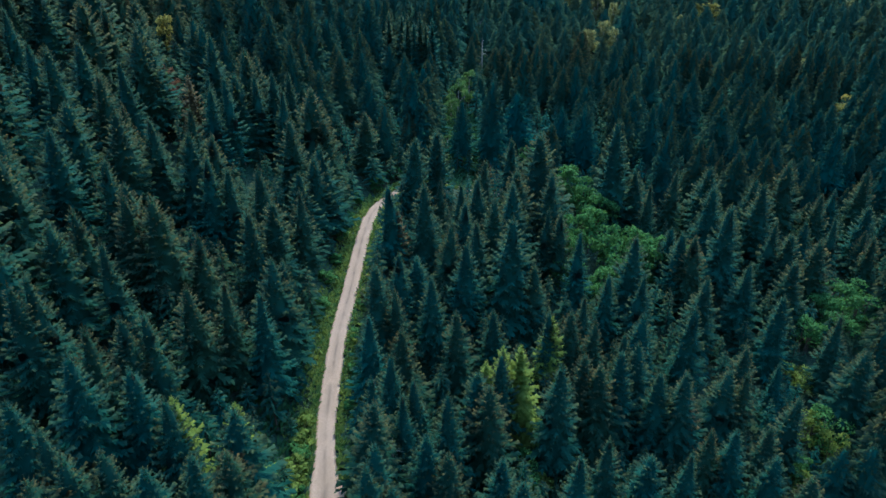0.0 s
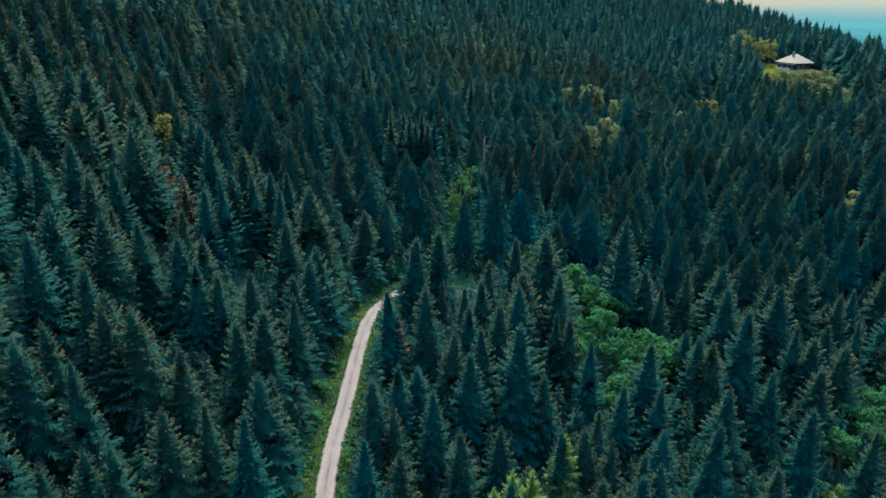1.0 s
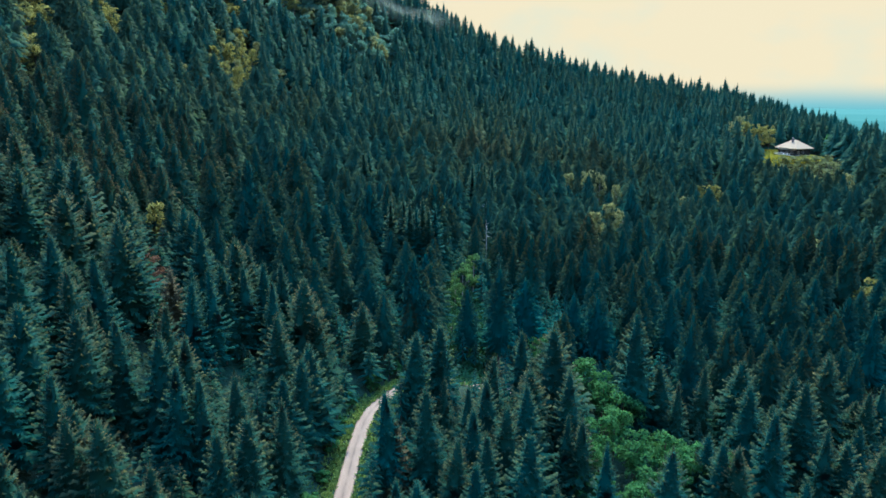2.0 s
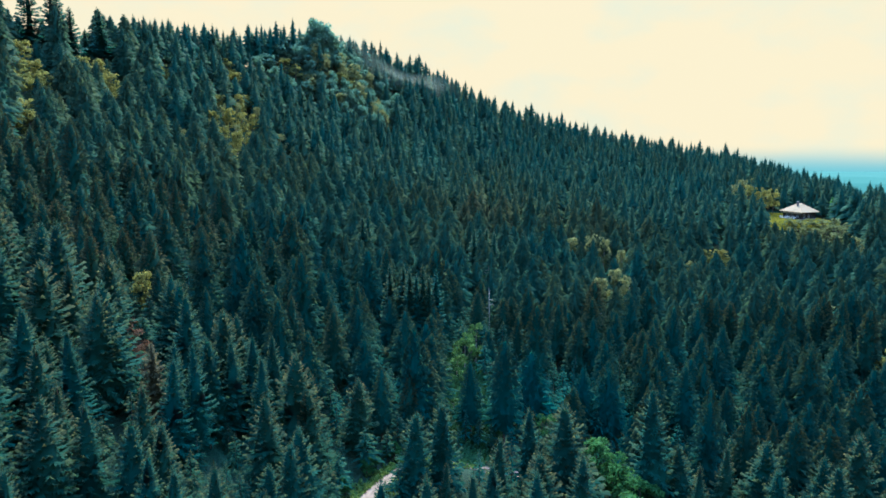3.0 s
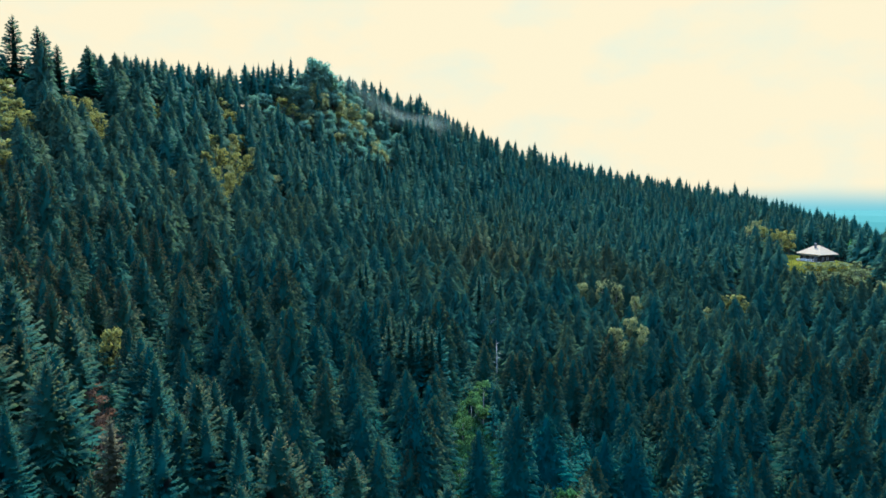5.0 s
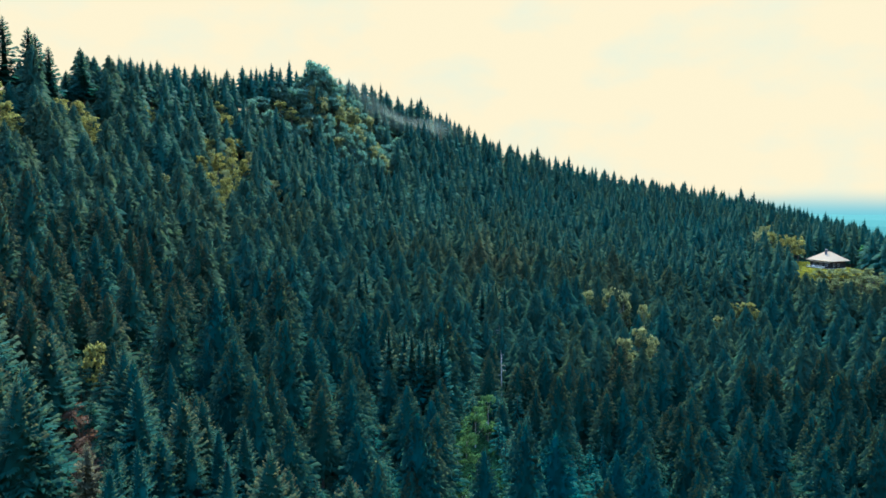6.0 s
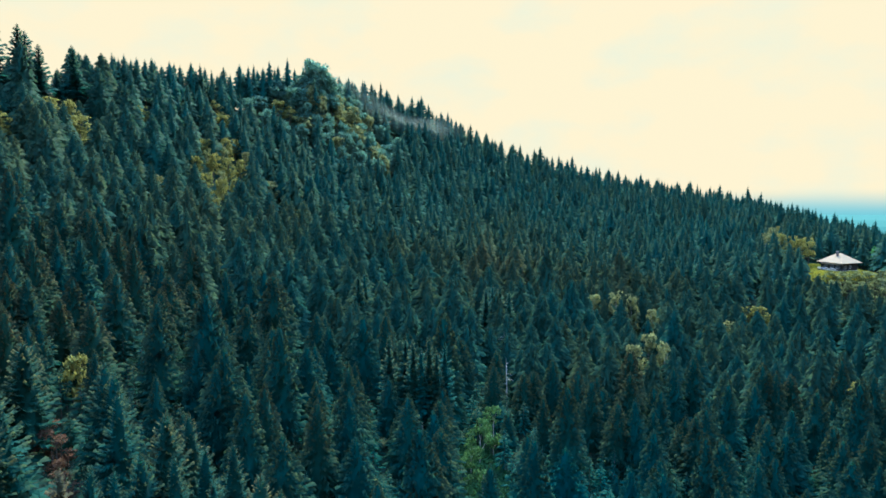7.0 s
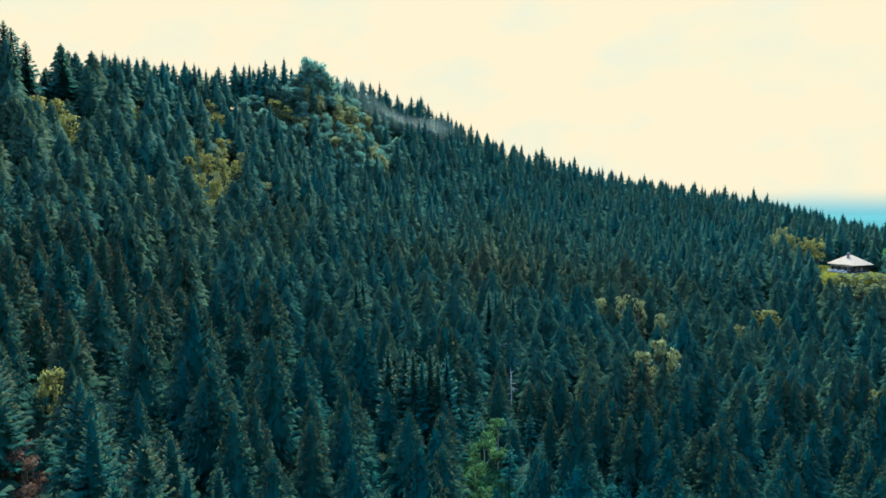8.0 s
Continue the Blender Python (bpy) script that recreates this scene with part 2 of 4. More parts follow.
def stem(points, radii, sides=6):
    """Vertices and triangles of a tapered, bent stem."""
    pts = np.array(points, float)
    ring = np.linspace(0, 2 * math.pi, sides, endpoint=False)
    v, f = [], []
    for i, (p, r) in enumerate(zip(pts, radii)):
        d = pts[min(i + 1, len(pts) - 1)] - pts[max(i - 1, 0)]
        d /= np.linalg.norm(d)
        a = np.cross(d, (0.0, 0.1, 1.0) if abs(d[2]) < 0.9 else (1.0, 0.0, 0.0))
        a /= np.linalg.norm(a)
        b = np.cross(d, a)
        v += [p + r * (math.cos(t) * a + math.sin(t) * b) for t in ring]
        if i:
            for s in range(sides):
                q = [(i - 1) * sides + s, (i - 1) * sides + (s + 1) % sides, i * sides + (s + 1) % sides, i * sides + s]
                f += [(q[0], q[1], q[2]), (q[0], q[2], q[3])]
    return np.array(v), np.array(f)


def joined(pieces):
    """One set of vertices and triangles out of several."""
    v, f, k = [], [], 0
    for pv, pf in pieces:
        v.append(pv)
        f.append(pf + k)
        k += len(pv)
    return np.concatenate(v), np.concatenate(f)


# ---- trees ----


def spruce_crown(rng, whorls, per, pairs, base=0.10, radius=0.17, shape=0.85, ragged=0.25, height=18.0, full=1.0, core=0.55, hang=(0.15, 0.5)):
    """Needle-clad boughs in whorls: each bough is a drooping spine with pairs of side sprays.
    Gives vertices, triangles and how far out each vertex lies (0 at the trunk, 1 at the shoots)."""
    v, f, tip = [], [], []
    up = np.array((0, 0, 1.0))
    turn = rng.uniform(0, 6.28)
    lean = rng.normal(0, 0.006, 2)
    boughs = whorls * per
    for w in range(boughs):
        q = ((w + rng.uniform(-1.5, 1.5)) / boughs)
        q = min(max(q, 0.0), 0.985)
        q = 1 - (1 - q) ** 1.12
        z0 = height * (base + (1 - base) * q)
        reach = radius * height * ((1 - q) ** shape) * (0.70 + 0.30 * min(1, q / 0.12)) + 0.14
        turn += 2.39996
        a = turn + rng.normal(0, 0.25)
        length = reach * (1 + rng.uniform(-ragged, ragged)) * (1.15 if rng.random() < 0.10 else 1)
        out = np.array((math.cos(a), math.sin(a), 0))
        side = np.array((-out[1], out[0], 0))
        rise = -0.40 + 1.0 * q + rng.normal(0, 0.10)
        z = z0 + rng.normal(0, 0.10)

        def at(s):
            return np.array((lean[0] * z, lean[1] * z, z)) + out * length * s + up * length * (rise * s - 0.28 * s * s + 0.36 * s ** 4)

        start = 0.12 if core < 0.7 else 0.45
        step = (1 - start) / pairs
        for k in range(pairs):
            s0, s1 = start + k * step, start + (k + 1) * step
            p0, p1 = at(s0 - 0.5 * step), at(min(1.04, s1 + 0.15 * step))
            spread = full * length * ((0.22 * (1 - s0) + 0.06) if pairs > 5 else (0.36 * (1 - s0) + 0.11)) * rng.uniform(0.75, 1.25)
            fwd = out * length * step * rng.uniform(0.9, 1.5)
            drop = -up * spread * rng.uniform(*hang)
            mid = at(s0 + 0.5 * step)
            i = len(v)
            v += [p0, mid + side * spread + fwd + drop, p1, mid - side * spread + fwd + drop]
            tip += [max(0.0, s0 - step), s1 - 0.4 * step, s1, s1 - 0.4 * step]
            f += [(i, i + 2, i + 1), (i, i + 3, i + 2)]
    # the dense inner foliage that closes the crown
    rings, sides = (7, 6) if core else (0, 0)
    first = len(v)
    for j in range(rings):
        q = 0.93 * j / (rings - 1)
        reach = radius * height * ((1 - q) ** shape) * (0.70 + 0.30 * min(1, q / 0.12)) + 0.10
        z = height * (base + (1 - base) * q)
        for k in range(sides):
            a = 6.28318 * (k + 0.5 * (j % 2)) / sides + rng.normal(0, 0.12)
            d = core * reach * rng.uniform(0.70, 1.15)
            v.append(np.array((lean[0] * z + d * math.cos(a), lean[1] * z + d * math.sin(a), z + d * (-0.48 + 0.95 * q) + rng.normal(0, 0.12))))
            tip.append(0.15)
    for j in range(rings - 1):
        for k in range(sides):
            p0, p1 = first + j * sides + k, first + j * sides + (k + 1) % sides
            f += [(p0, p1, p1 + sides), (p0, p1 + sides, p0 + sides)]
    for k in range(3):
        a = turn + 2.1 * k
        o = np.array((math.cos(a), math.sin(a), 0)) * 0.13
        base_p = np.array((lean[0] * height, lean[1] * height, height))
        i = len(v)
        v += [base_p + o - up * 0.9, base_p - o - up * 0.9, base_p + up * 0.55, base_p - up * 0.3]
        tip += [0.5, 0.5, 1, 1]
        f += [(i, i + 3, i + 2), (i + 3, i + 1, i + 2)]
    v = np.array(v)
    # shade of the lower crown put into the shoot colour, which strengthens upwards
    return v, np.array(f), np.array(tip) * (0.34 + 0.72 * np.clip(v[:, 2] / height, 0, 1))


def crown_normals(v, rng, up=0.65, jitter=0.22, flat=0.75):
    """Directions for shading: each side of a bough by its own slope, with some of the crown's roundness."""
    n = np.column_stack([v[:, 0], v[:, 1], np.zeros(len(v))])
    n /= np.maximum(np.linalg.norm(n, axis=1, keepdims=True), 0.05)
    n[:, 2] = up
    n /= np.linalg.norm(n, axis=1, keepdims=True)
    k = len(v) // 4 * 4
    quad = v[:k].reshape(-1, 4, 3)
    own = np.empty_like(quad)
    for corner, a, b in ((1, 2, 1), (3, 3, 2)):
        own[:, corner] = np.cross(quad[:, a] - quad[:, 0], quad[:, b] - quad[:, 0])
    own[:, 1] *= np.sign(own[:, 1, 2:3]) + 1e-6
    own[:, 3] *= np.sign(own[:, 3, 2:3]) + 1e-6
    for corner in (1, 3):
        own[:, corner] /= np.maximum(np.linalg.norm(own[:, corner], axis=1, keepdims=True), 1e-6)
    own[:, 0] = own[:, 2] = 0.5 * (own[:, 1] + own[:, 3])
    n[:k] = (1 - flat) * n[:k] + flat * own.reshape(-1, 3) + np.repeat(rng.normal(0, jitter, (k // 4, 3)), 4, 0)
    return n / np.maximum(np.linalg.norm(n, axis=1, keepdims=True), 1e-6)


def spruce_trunk(rng, sides=7, height=18.0):
    pts = [(rng.normal(0, 0.04) if z else 0, rng.normal(0, 0.04) if z else 0, z * height) for z in ((-0.06, 0.0, 0.03, 0.3, 0.6, 0.97) if sides > 4 else (-0.06, 0.45, 0.97))]
    return stem(pts, [0.30, 0.27, 0.20, 0.165, 0.11, 0.02] if sides > 4 else [0.26, 0.15, 0.02], sides)


def crown_leaves(rng, height, width, count, size, low=0.25, lobes=11, puff=1.0):
    """Leaf sprays on the shells of many unequal lobes, with gaps between."""
    v, f, tip, nrm = [], [], [], []
    centres = []
    for k in range(lobes):
        q = rng.uniform(0, 1)
        zz = height * (low + (1 - low) * (0.12 + 0.76 * q))
        rr = width * 0.41 * math.sqrt(rng.uniform(0, 1)) * (1.15 - 0.75 * abs(q - 0.35))
        a = 2.4 * k + rng.uniform(-0.5, 0.5)
        centres.append((rr * math.cos(a), rr * math.sin(a), zz, puff * width * rng.uniform(0.12, 0.24) * min(1, (14 / lobes) ** 0.4)))
    for k in range(count):
        cx, cy, cz, r = centres[k % lobes]
        d = rng.normal(0, 1, 3)
        d /= np.linalg.norm(d)
        if d[2] < -0.35:
            d[2] = -d[2]
        p = np.array((cx, cy, cz)) + d * np.array((1, 1, 0.85)) * r * rng.uniform(0.62, 1.08)
        n = d + rng.normal(0, 0.7, 3)
        n /= np.linalg.norm(n)
        a = np.cross(n, rng.normal(0, 1, 3))
        a /= np.linalg.norm(a)
        b = np.cross(n, a)
        s = size * rng.uniform(0.6, 1.3)
        i = len(v)
        v += [p - a * s, p + b * s * 0.55, p + a * s + n * s * 0.25, p - b * s * 0.55]
        m = d + rng.normal(0, 0.8, 3) + np.array((0, 0, 0.6))
        nrm += [m / np.linalg.norm(m)] * 4
        tip += [rng.uniform(0, 0.5), rng.uniform(0.2, 0.8), rng.uniform(0.4, 1), rng.uniform(0.2, 0.8)]
        f += [(i, i + 1, i + 2), (i, i + 2, i + 3)]
    return np.array(v), np.array(f), np.array(tip), np.array(nrm), centres


def broadleaf(name, rng, height, width, count, size, leaves, bark, lobes=11, low=0.25, stems=1, puff=1.0):
    """A broadleaf tree or bush: tapered trunk or trunks with limbs, and a crown of leaf sprays."""
    root = new(name)
    v, f, tip, nrm, centres = crown_leaves(rng, height, width, count, size, low, lobes, puff)
    pieces = []
    for s in range(stems):
        a = 6.28 * s / stems + 0.5
        o = 0.0 if stems == 1 else 0.07 * width
        foot = np.array((o * math.cos(a), o * math.sin(a), -0.6))
        top = np.array((2.2 * o * math.cos(a), 2.2 * o * math.sin(a), height * 0.82))
        r = 0.012 * height + 0.05
        pieces.append(stem([foot, foot * 0.6 + top * 0.4 + rng.normal(0, 0.12, 3), top], [r, r * 0.65, 0.025], 6))
    trunk = part("trunk", mesh_of("trunk", *joined(pieces), bark), bark, root)
    for cx, cy, cz, r in centres[:6]:
        z0 = max(0.15 * height, cz - 0.25 * height)
        limb = stem([(0, 0, z0), (cx * 0.55, cy * 0.55, z0 + (cz - z0) * 0.7), (cx, cy, cz)], [0.06 + 0.003 * height, 0.045, 0.015], 4)
        part("limb", mesh_of("limb", *limb, bark), bark, root)
    part("crown", mesh_of("crown", v, f, leaves, tip=tip, nrm=nrm), leaves, root)
    return root


# ---- ground, road ----


def spaced(*runs):
    out = []
    for a, b, s in runs:
        out += list(np.arange(a, b, s))
    return np.array(out)


def build_ground():
    xs = spaced((-4700, -700, 400), (-700, -240, 46), (-240, -28, 5), (-28, 4, 1.2), (4, 240, 5), (240, 700, 46), (700, 4701, 400))
    ys = spaced((-4700, -700, 400), (-700, -100, 60), (-100, 40, 4), (40, 150, 1.6), (150, 500, 4.5), (500, 900, 40), (900, 4901, 400))
    X, Y = np.meshgrid(xs, ys)
    Z = land(X, Y)
    close = (np.abs(X) < 260) & (Y > -100) & (Y < 500)
    rough = np.array([noise.noise((x * 0.16, y * 0.16, 0)) for x, y in zip(X.ravel(), Y.ravel())]).reshape(X.shape)
    d, _ = to_road(X, Y)
    Z = Z + np.where(close, 0.35 * rough * np.clip((d - 2.2) / 5, 0, 1), 0)
    nx, ny = len(xs), len(ys)
    i = np.arange(nx * ny).reshape(ny, nx)
    quads = np.stack([i[:-1, :-1], i[:-1, 1:], i[1:, 1:], i[1:, :-1]], -1).reshape(-1, 4)
    me = mesh_of("ground", np.stack([X, Y, Z], -1).reshape(-1, 3), quads, FLOOR)
    me.polygons.foreach_set("use_smooth", np.ones(len(quads), bool))
    return tagged(new("ground", me), "mossy forest floor on a steep slope", "ground", kind="structure")


def half_width(y):
    """The track is widest where it leaves the near end of the cut."""
    return 1.30 + 0.55 * np.clip((64.5 - y) / 5, 0, 1)


def build_road():
    rows = LINE[LINE[:, 1] > -88]
    across = np.array((-1.06, -1.0, -0.72, -0.5, -0.26, 0.0, 0.26, 0.5, 0.72, 1.0, 1.06))
    sag = np.array((-0.35, 0.02, 0.06, 0.03, 0.07, 0.09, 0.07, 0.03, 0.06, 0.02, -0.35))
    rut = np.array((0, 0, 0.0, 0.25, 0.3, 1.0, 0.3, 0.25, 0.0, 0, 0))
    v, r, f = [], [], []
    for i, p in enumerate(rows):
        d = rows[min(i + 1, len(rows) - 1)] - rows[max(i - 1, 0)]
        d /= np.linalg.norm(d)
        s = np.array((d[1], -d[0]))
        z = float(road_height(p[0], p[1]))
        hw = float(half_width(p[1]))
        for a, g, u in zip(across, sag, rut):
            wob = 1 + 0.10 * noise.noise((p[1] * 0.35, a * 9, 3)) + 0.05 * noise.noise((p[1] * 1.3, a * 9, 7))
            right = hw + (0.9 * float(np.clip((61.5 - p[1]) / 3.5, 0, 1)) if a > 0 else 0)
            q = p + s * a * (right if a > 0 else hw) * (wob if abs(a) > 0.9 else 1)
            v.append((q[0], q[1], z + g + 0.07))
            r.append(u)
    k = len(across)
    for i in range(len(rows) - 1):
        for j in range(k - 1):
            f.append((i * k + j, i * k + j + 1, (i + 1) * k + j + 1, (i + 1) * k + j))
    me = mesh_of("road", v, f, GRAVEL, rut=r)
    return tagged(new("road", me), "narrow pale gravel forest track with worn wheel ruts", "road", kind="structure")


def blades(name, spots, material, label, category, size=0.5, lean=0.4, seed=5):
    """Tufts of grass and herbs: three bent blades a tuft, as one sheet of stuff."""
    rng = np.random.default_rng(seed)
    spots = np.asarray(spots, float)
    z = land(spots[:, 0], spots[:, 1])
    v, f, tint = [], [], []
    for (x, y), h in zip(spots, z):
        t = rng.uniform(0, 1)
        for b in range(3):
            a = rng.uniform(0, 6.28)
            s = size * rng.uniform(0.5, 1.4)
            o = np.array((math.cos(a), math.sin(a)))
            w = np.array((-o[1], o[0])) * s * 0.22
            i = len(v)
            v += [(x - w[0], y - w[1], h - 0.05), (x + w[0], y + w[1], h - 0.05), (x + o[0] * s * lean + w[0] * 0.8, y + o[1] * s * lean + w[1] * 0.8, h + s * 0.75),
                  (x + o[0] * s * lean * 2.2, y + o[1] * s * lean * 2.2, h + s * 0.95)]
            tint += [t] * 4
            f += [(i, i + 1, i + 2), (i, i + 2, i + 3)]
    return tagged(new(name, mesh_of(name, v, f, material, tint=tint)), label, category, kind="stuff")


ground = build_ground()
road = build_road()

# ---- where the trees stand: x, y and height, stand by stand ----
LOWER_STAND = [(-31.9, 38.6, 17.9), (-31.1, 41.3, 17.2), (-25.8, 43.1, 17.4), (-33.6, 43.4, 17.4), (-29.0, 43.5, 17.2), (-20.4, 44.1, 16.6), (-36.9, 45.1, 16.7),
               (-22.8, 45.6, 17.7), (-18.2, 48.3, 16.9), (-7.5, 49.8, 17.5), (-4.7, 50.2, 17.3), (-34.6, 51.1, 17.9), (-26.7, 51.6, 16.7), (-21.3, 53.3, 16.5),
               (-7.3, 53.5, 16.6), (-30.3, 53.6, 16.8), (-34.7, 54.9, 17.9), (9.4, 55.4, 17.3), (0.8, 56.0, 17.9), (-41.7, 56.9, 17.2), (-1.4, 57.8, 17.3),
               (7.1, 58.5, 16.3), (-8.9, 58.8, 16.6), (-33.2, 59.0, 16.8), (-41.3, 59.2, 17.3), (-30.8, 59.9, 17.7), (-7.9, 62.4, 17.6), (-4.3, 62.6, 17.2),
               (48.7, 63.5, 17.3), (21.6, 64.5, 17.2), (0.9, 64.5, 17.6), (32.2, 64.9, 17.4), (26.6, 65.0, 16.2)]
TRACK_STAND = [(-2.8, 66.6, 16.1), (-6.3, 66.9, 17.8), (-29.0, 67.2, 16.6), (45.1, 67.3, 16.5), (6.2, 67.5, 17.6), (-37.8, 68.0, 17.7), (-43.4, 68.1, 16.5),
               (59.7, 69.7, 17.4), (55.9, 70.0, 16.2), (40.2, 70.1, 17.2), (4.7, 70.3, 16.5), (37.1, 70.3, 16.1), (-26.1, 70.7, 16.6), (-19.9, 70.9, 17.9),
               (-42.2, 72.6, 16.8), (-5.0, 72.9, 17.3), (-10.2, 73.1, 16.2), (8.2, 74.7, 16.8), (52.0, 77.7, 16.8), (-22.0, 77.8, 18.0), (23.2, 77.9, 16.4),
               (35.3, 78.0, 18.1), (-31.4, 78.2, 15.4), (32.1, 78.3, 17.0), (-36.3, 78.7, 17.9), (20.5, 79.3, 16.4), (26.6, 79.7, 17.9), (-39.7, 80.0, 16.3),
               (-19.3, 80.4, 16.4), (45.9, 81.1, 17.2), (43.0, 81.2, 16.8), (2.5, 81.5, 16.2), (-6.3, 81.6, 16.3)]
MIDDLE_STAND = [(-8.8, 82.1, 17.9), (11.7, 82.6, 12.3), (-41.4, 82.8, 14.8), (-44.1, 83.8, 16.6), (30.2, 84.1, 16.8), (-50.4, 84.7, 17.1), (28.3, 85.2, 16.7),
                (17.0, 86.2, 17.0), (-1.1, 86.3, 17.1), (-26.6, 86.3, 16.5), (23.6, 86.5, 16.9), (8.2, 87.2, 13.7), (67.3, 87.7, 17.2), (20.9, 88.4, 16.4),
                (55.9, 89.4, 12.3), (-6.3, 89.8, 16.4), (-25.0, 90.2, 16.4), (-51.0, 91.0, 17.5), (-3.8, 92.9, 14.6), (-34.6, 93.6, 17.2), (-46.3, 94.4, 17.4),
                (67.0, 94.6, 17.7), (-32.0, 94.9, 16.2), (-27.3, 96.7, 17.8), (15.7, 97.3, 16.5), (-37.8, 97.6, 17.4), (11.4, 98.0, 23.3), (-42.9, 98.1, 17.1),
                (-22.1, 98.2, 16.4), (-35.3, 99.6, 17.4), (1.4, 100.8, 16.8), (6.1, 101.2, 18.9), (46.3, 102.3, 17.4)]
BEND_STAND = [(-8.3, 104.9, 17.3), (-23.3, 105.2, 14.1), (-39.7, 105.6, 17.3), (-52.6, 105.7, 16.0), (-2.6, 106.9, 19.6), (56.5, 107.9, 16.7), (-21.6, 109.2, 16.4),
              (65.6, 109.4, 16.6), (-50.8, 110.6, 17.7), (47.1, 111.6, 18.4), (-18.1, 112.7, 17.4), (22.1, 113.5, 16.9), (45.7, 113.9, 17.6), (-39.6, 114.3, 17.3),
              (20.0, 114.7, 16.6), (-26.2, 115.0, 17.8), (54.7, 116.5, 22.6), (67.7, 117.1, 17.0), (64.9, 117.9, 19.3), (-37.4, 119.2, 18.8), (45.2, 119.3, 14.6),
              (-41.5, 120.0, 16.5), (14.7, 121.0, 19.3), (-46.9, 124.6, 17.2), (59.3, 124.9, 17.2), (-29.5, 125.0, 17.5), (-6.3, 125.7, 16.0), (-37.2, 126.2, 16.9),
              (8.5, 127.2, 16.1), (-59.9, 127.8, 17.3), (56.3, 127.8, 19.4), (-34.8, 128.1, 17.0), (-36.9, 130.4, 19.9)]
UPPER_STAND = [(-32.0, 130.9, 17.6), (-24.0, 134.3, 13.3), (21.3, 134.5, 16.3), (75.0, 136.3, 20.5), (37.6, 136.9, 26.0), (12.9, 142.0, 16.3), (-63.7, 142.4, 17.9),
               (84.8, 143.6, 16.1), (73.4, 143.8, 17.7), (-62.0, 144.4, 16.2), (58.9, 146.4, 19.9), (-55.3, 150.0, 13.5), (11.9, 151.3, 23.0), (73.6, 151.7, 17.9),
               (-22.1, 152.6, 18.1), (43.1, 156.6, 17.0), (29.3, 159.0, 16.6), (18.4, 159.7, 17.6), (-43.7, 160.4, 16.2), (-50.0, 160.6, 21.4), (51.8, 160.7, 19.2),
               (-30.0, 162.6, 24.5), (-42.8, 164.0, 25.0), (-42.0, 169.4, 17.9), (-17.8, 170.1, 16.3), (-69.3, 170.1, 14.3), (37.2, 172.5, 16.9), (-69.6, 174.0, 21.1),
               (-27.9, 174.5, 17.4), (92.3, 175.2, 16.9), (-55.7, 175.8, 16.8), (21.8, 176.5, 21.6), (64.9, 177.5, 16.0)]
SLOPE_STAND = [(81.3, 177.8, 17.2), (-35.3, 178.2, 17.0), (61.8, 178.3, 17.9), (-85.6, 179.9, 26.0), (75.7, 180.4, 16.2), (67.7, 181.1, 19.5), (-41.6, 183.9, 17.5),
               (18.3, 184.6, 14.7), (-9.5, 184.8, 22.6), (91.0, 185.5, 13.5), (53.9, 189.5, 16.9), (77.9, 190.2, 18.9), (-4.1, 195.5, 17.1), (67.7, 197.1, 16.8),
               (-22.6, 198.0, 13.6), (51.2, 202.0, 17.4), (79.3, 204.0, 16.6), (-29.7, 204.5, 13.1), (22.9, 210.1, 17.6), (32.5, 213.1, 17.5), (51.1, 218.2, 14.2),
               (-10.7, 219.4, 17.6), (-98.8, 247.5, 19.8), (-79.8, 248.0, 14.5), (-117.4, 248.7, 17.8), (93.0, 254.7, 11.7), (-130.5, 259.9, 26.0), (33.0, 277.3, 26.0),
               (92.7, 286.5, 15.9), (61.9, 292.4, 23.4), (-132.7, 293.6, 16.5), (-83.1, 306.0, 11.7), (163.1, 414.6, 20.0)]
HILL_STAND = [(133.9, 437.5, 20.1)]
TREES = LOWER_STAND + TRACK_STAND + MIDDLE_STAND + BEND_STAND + UPPER_STAND + SLOPE_STAND + HILL_STAND
TALL_OPEN = [(-142.0, 264.0, 25), (-138.7, 272.1, 23), (-138.0, 275.3, 21), (-133.1, 273.9, 20), (-131.9, 281.6, 11), (-128.6, 286.8, 20)]
SKYLINE = [(-131.7, 291.5, 18.7), (-124.4, 298.2, 18.7),
           (-123.6, 303.9, 18.7), (-121.3, 308.7, 18.7), (-118.3, 312.2, 18.7), (-116.1, 321, 18.7), (-110.8, 325.4, 18.7), (-105.8, 335.1, 19.4),
           (-102.9, 337.7, 19.4), (-95.2, 340.2, 19.4), (-92.3, 357.6, 20.5), (-87, 362.6, 20.3), (-81.3, 367.3, 21.2), (-74.4, 373.2, 21.5)]

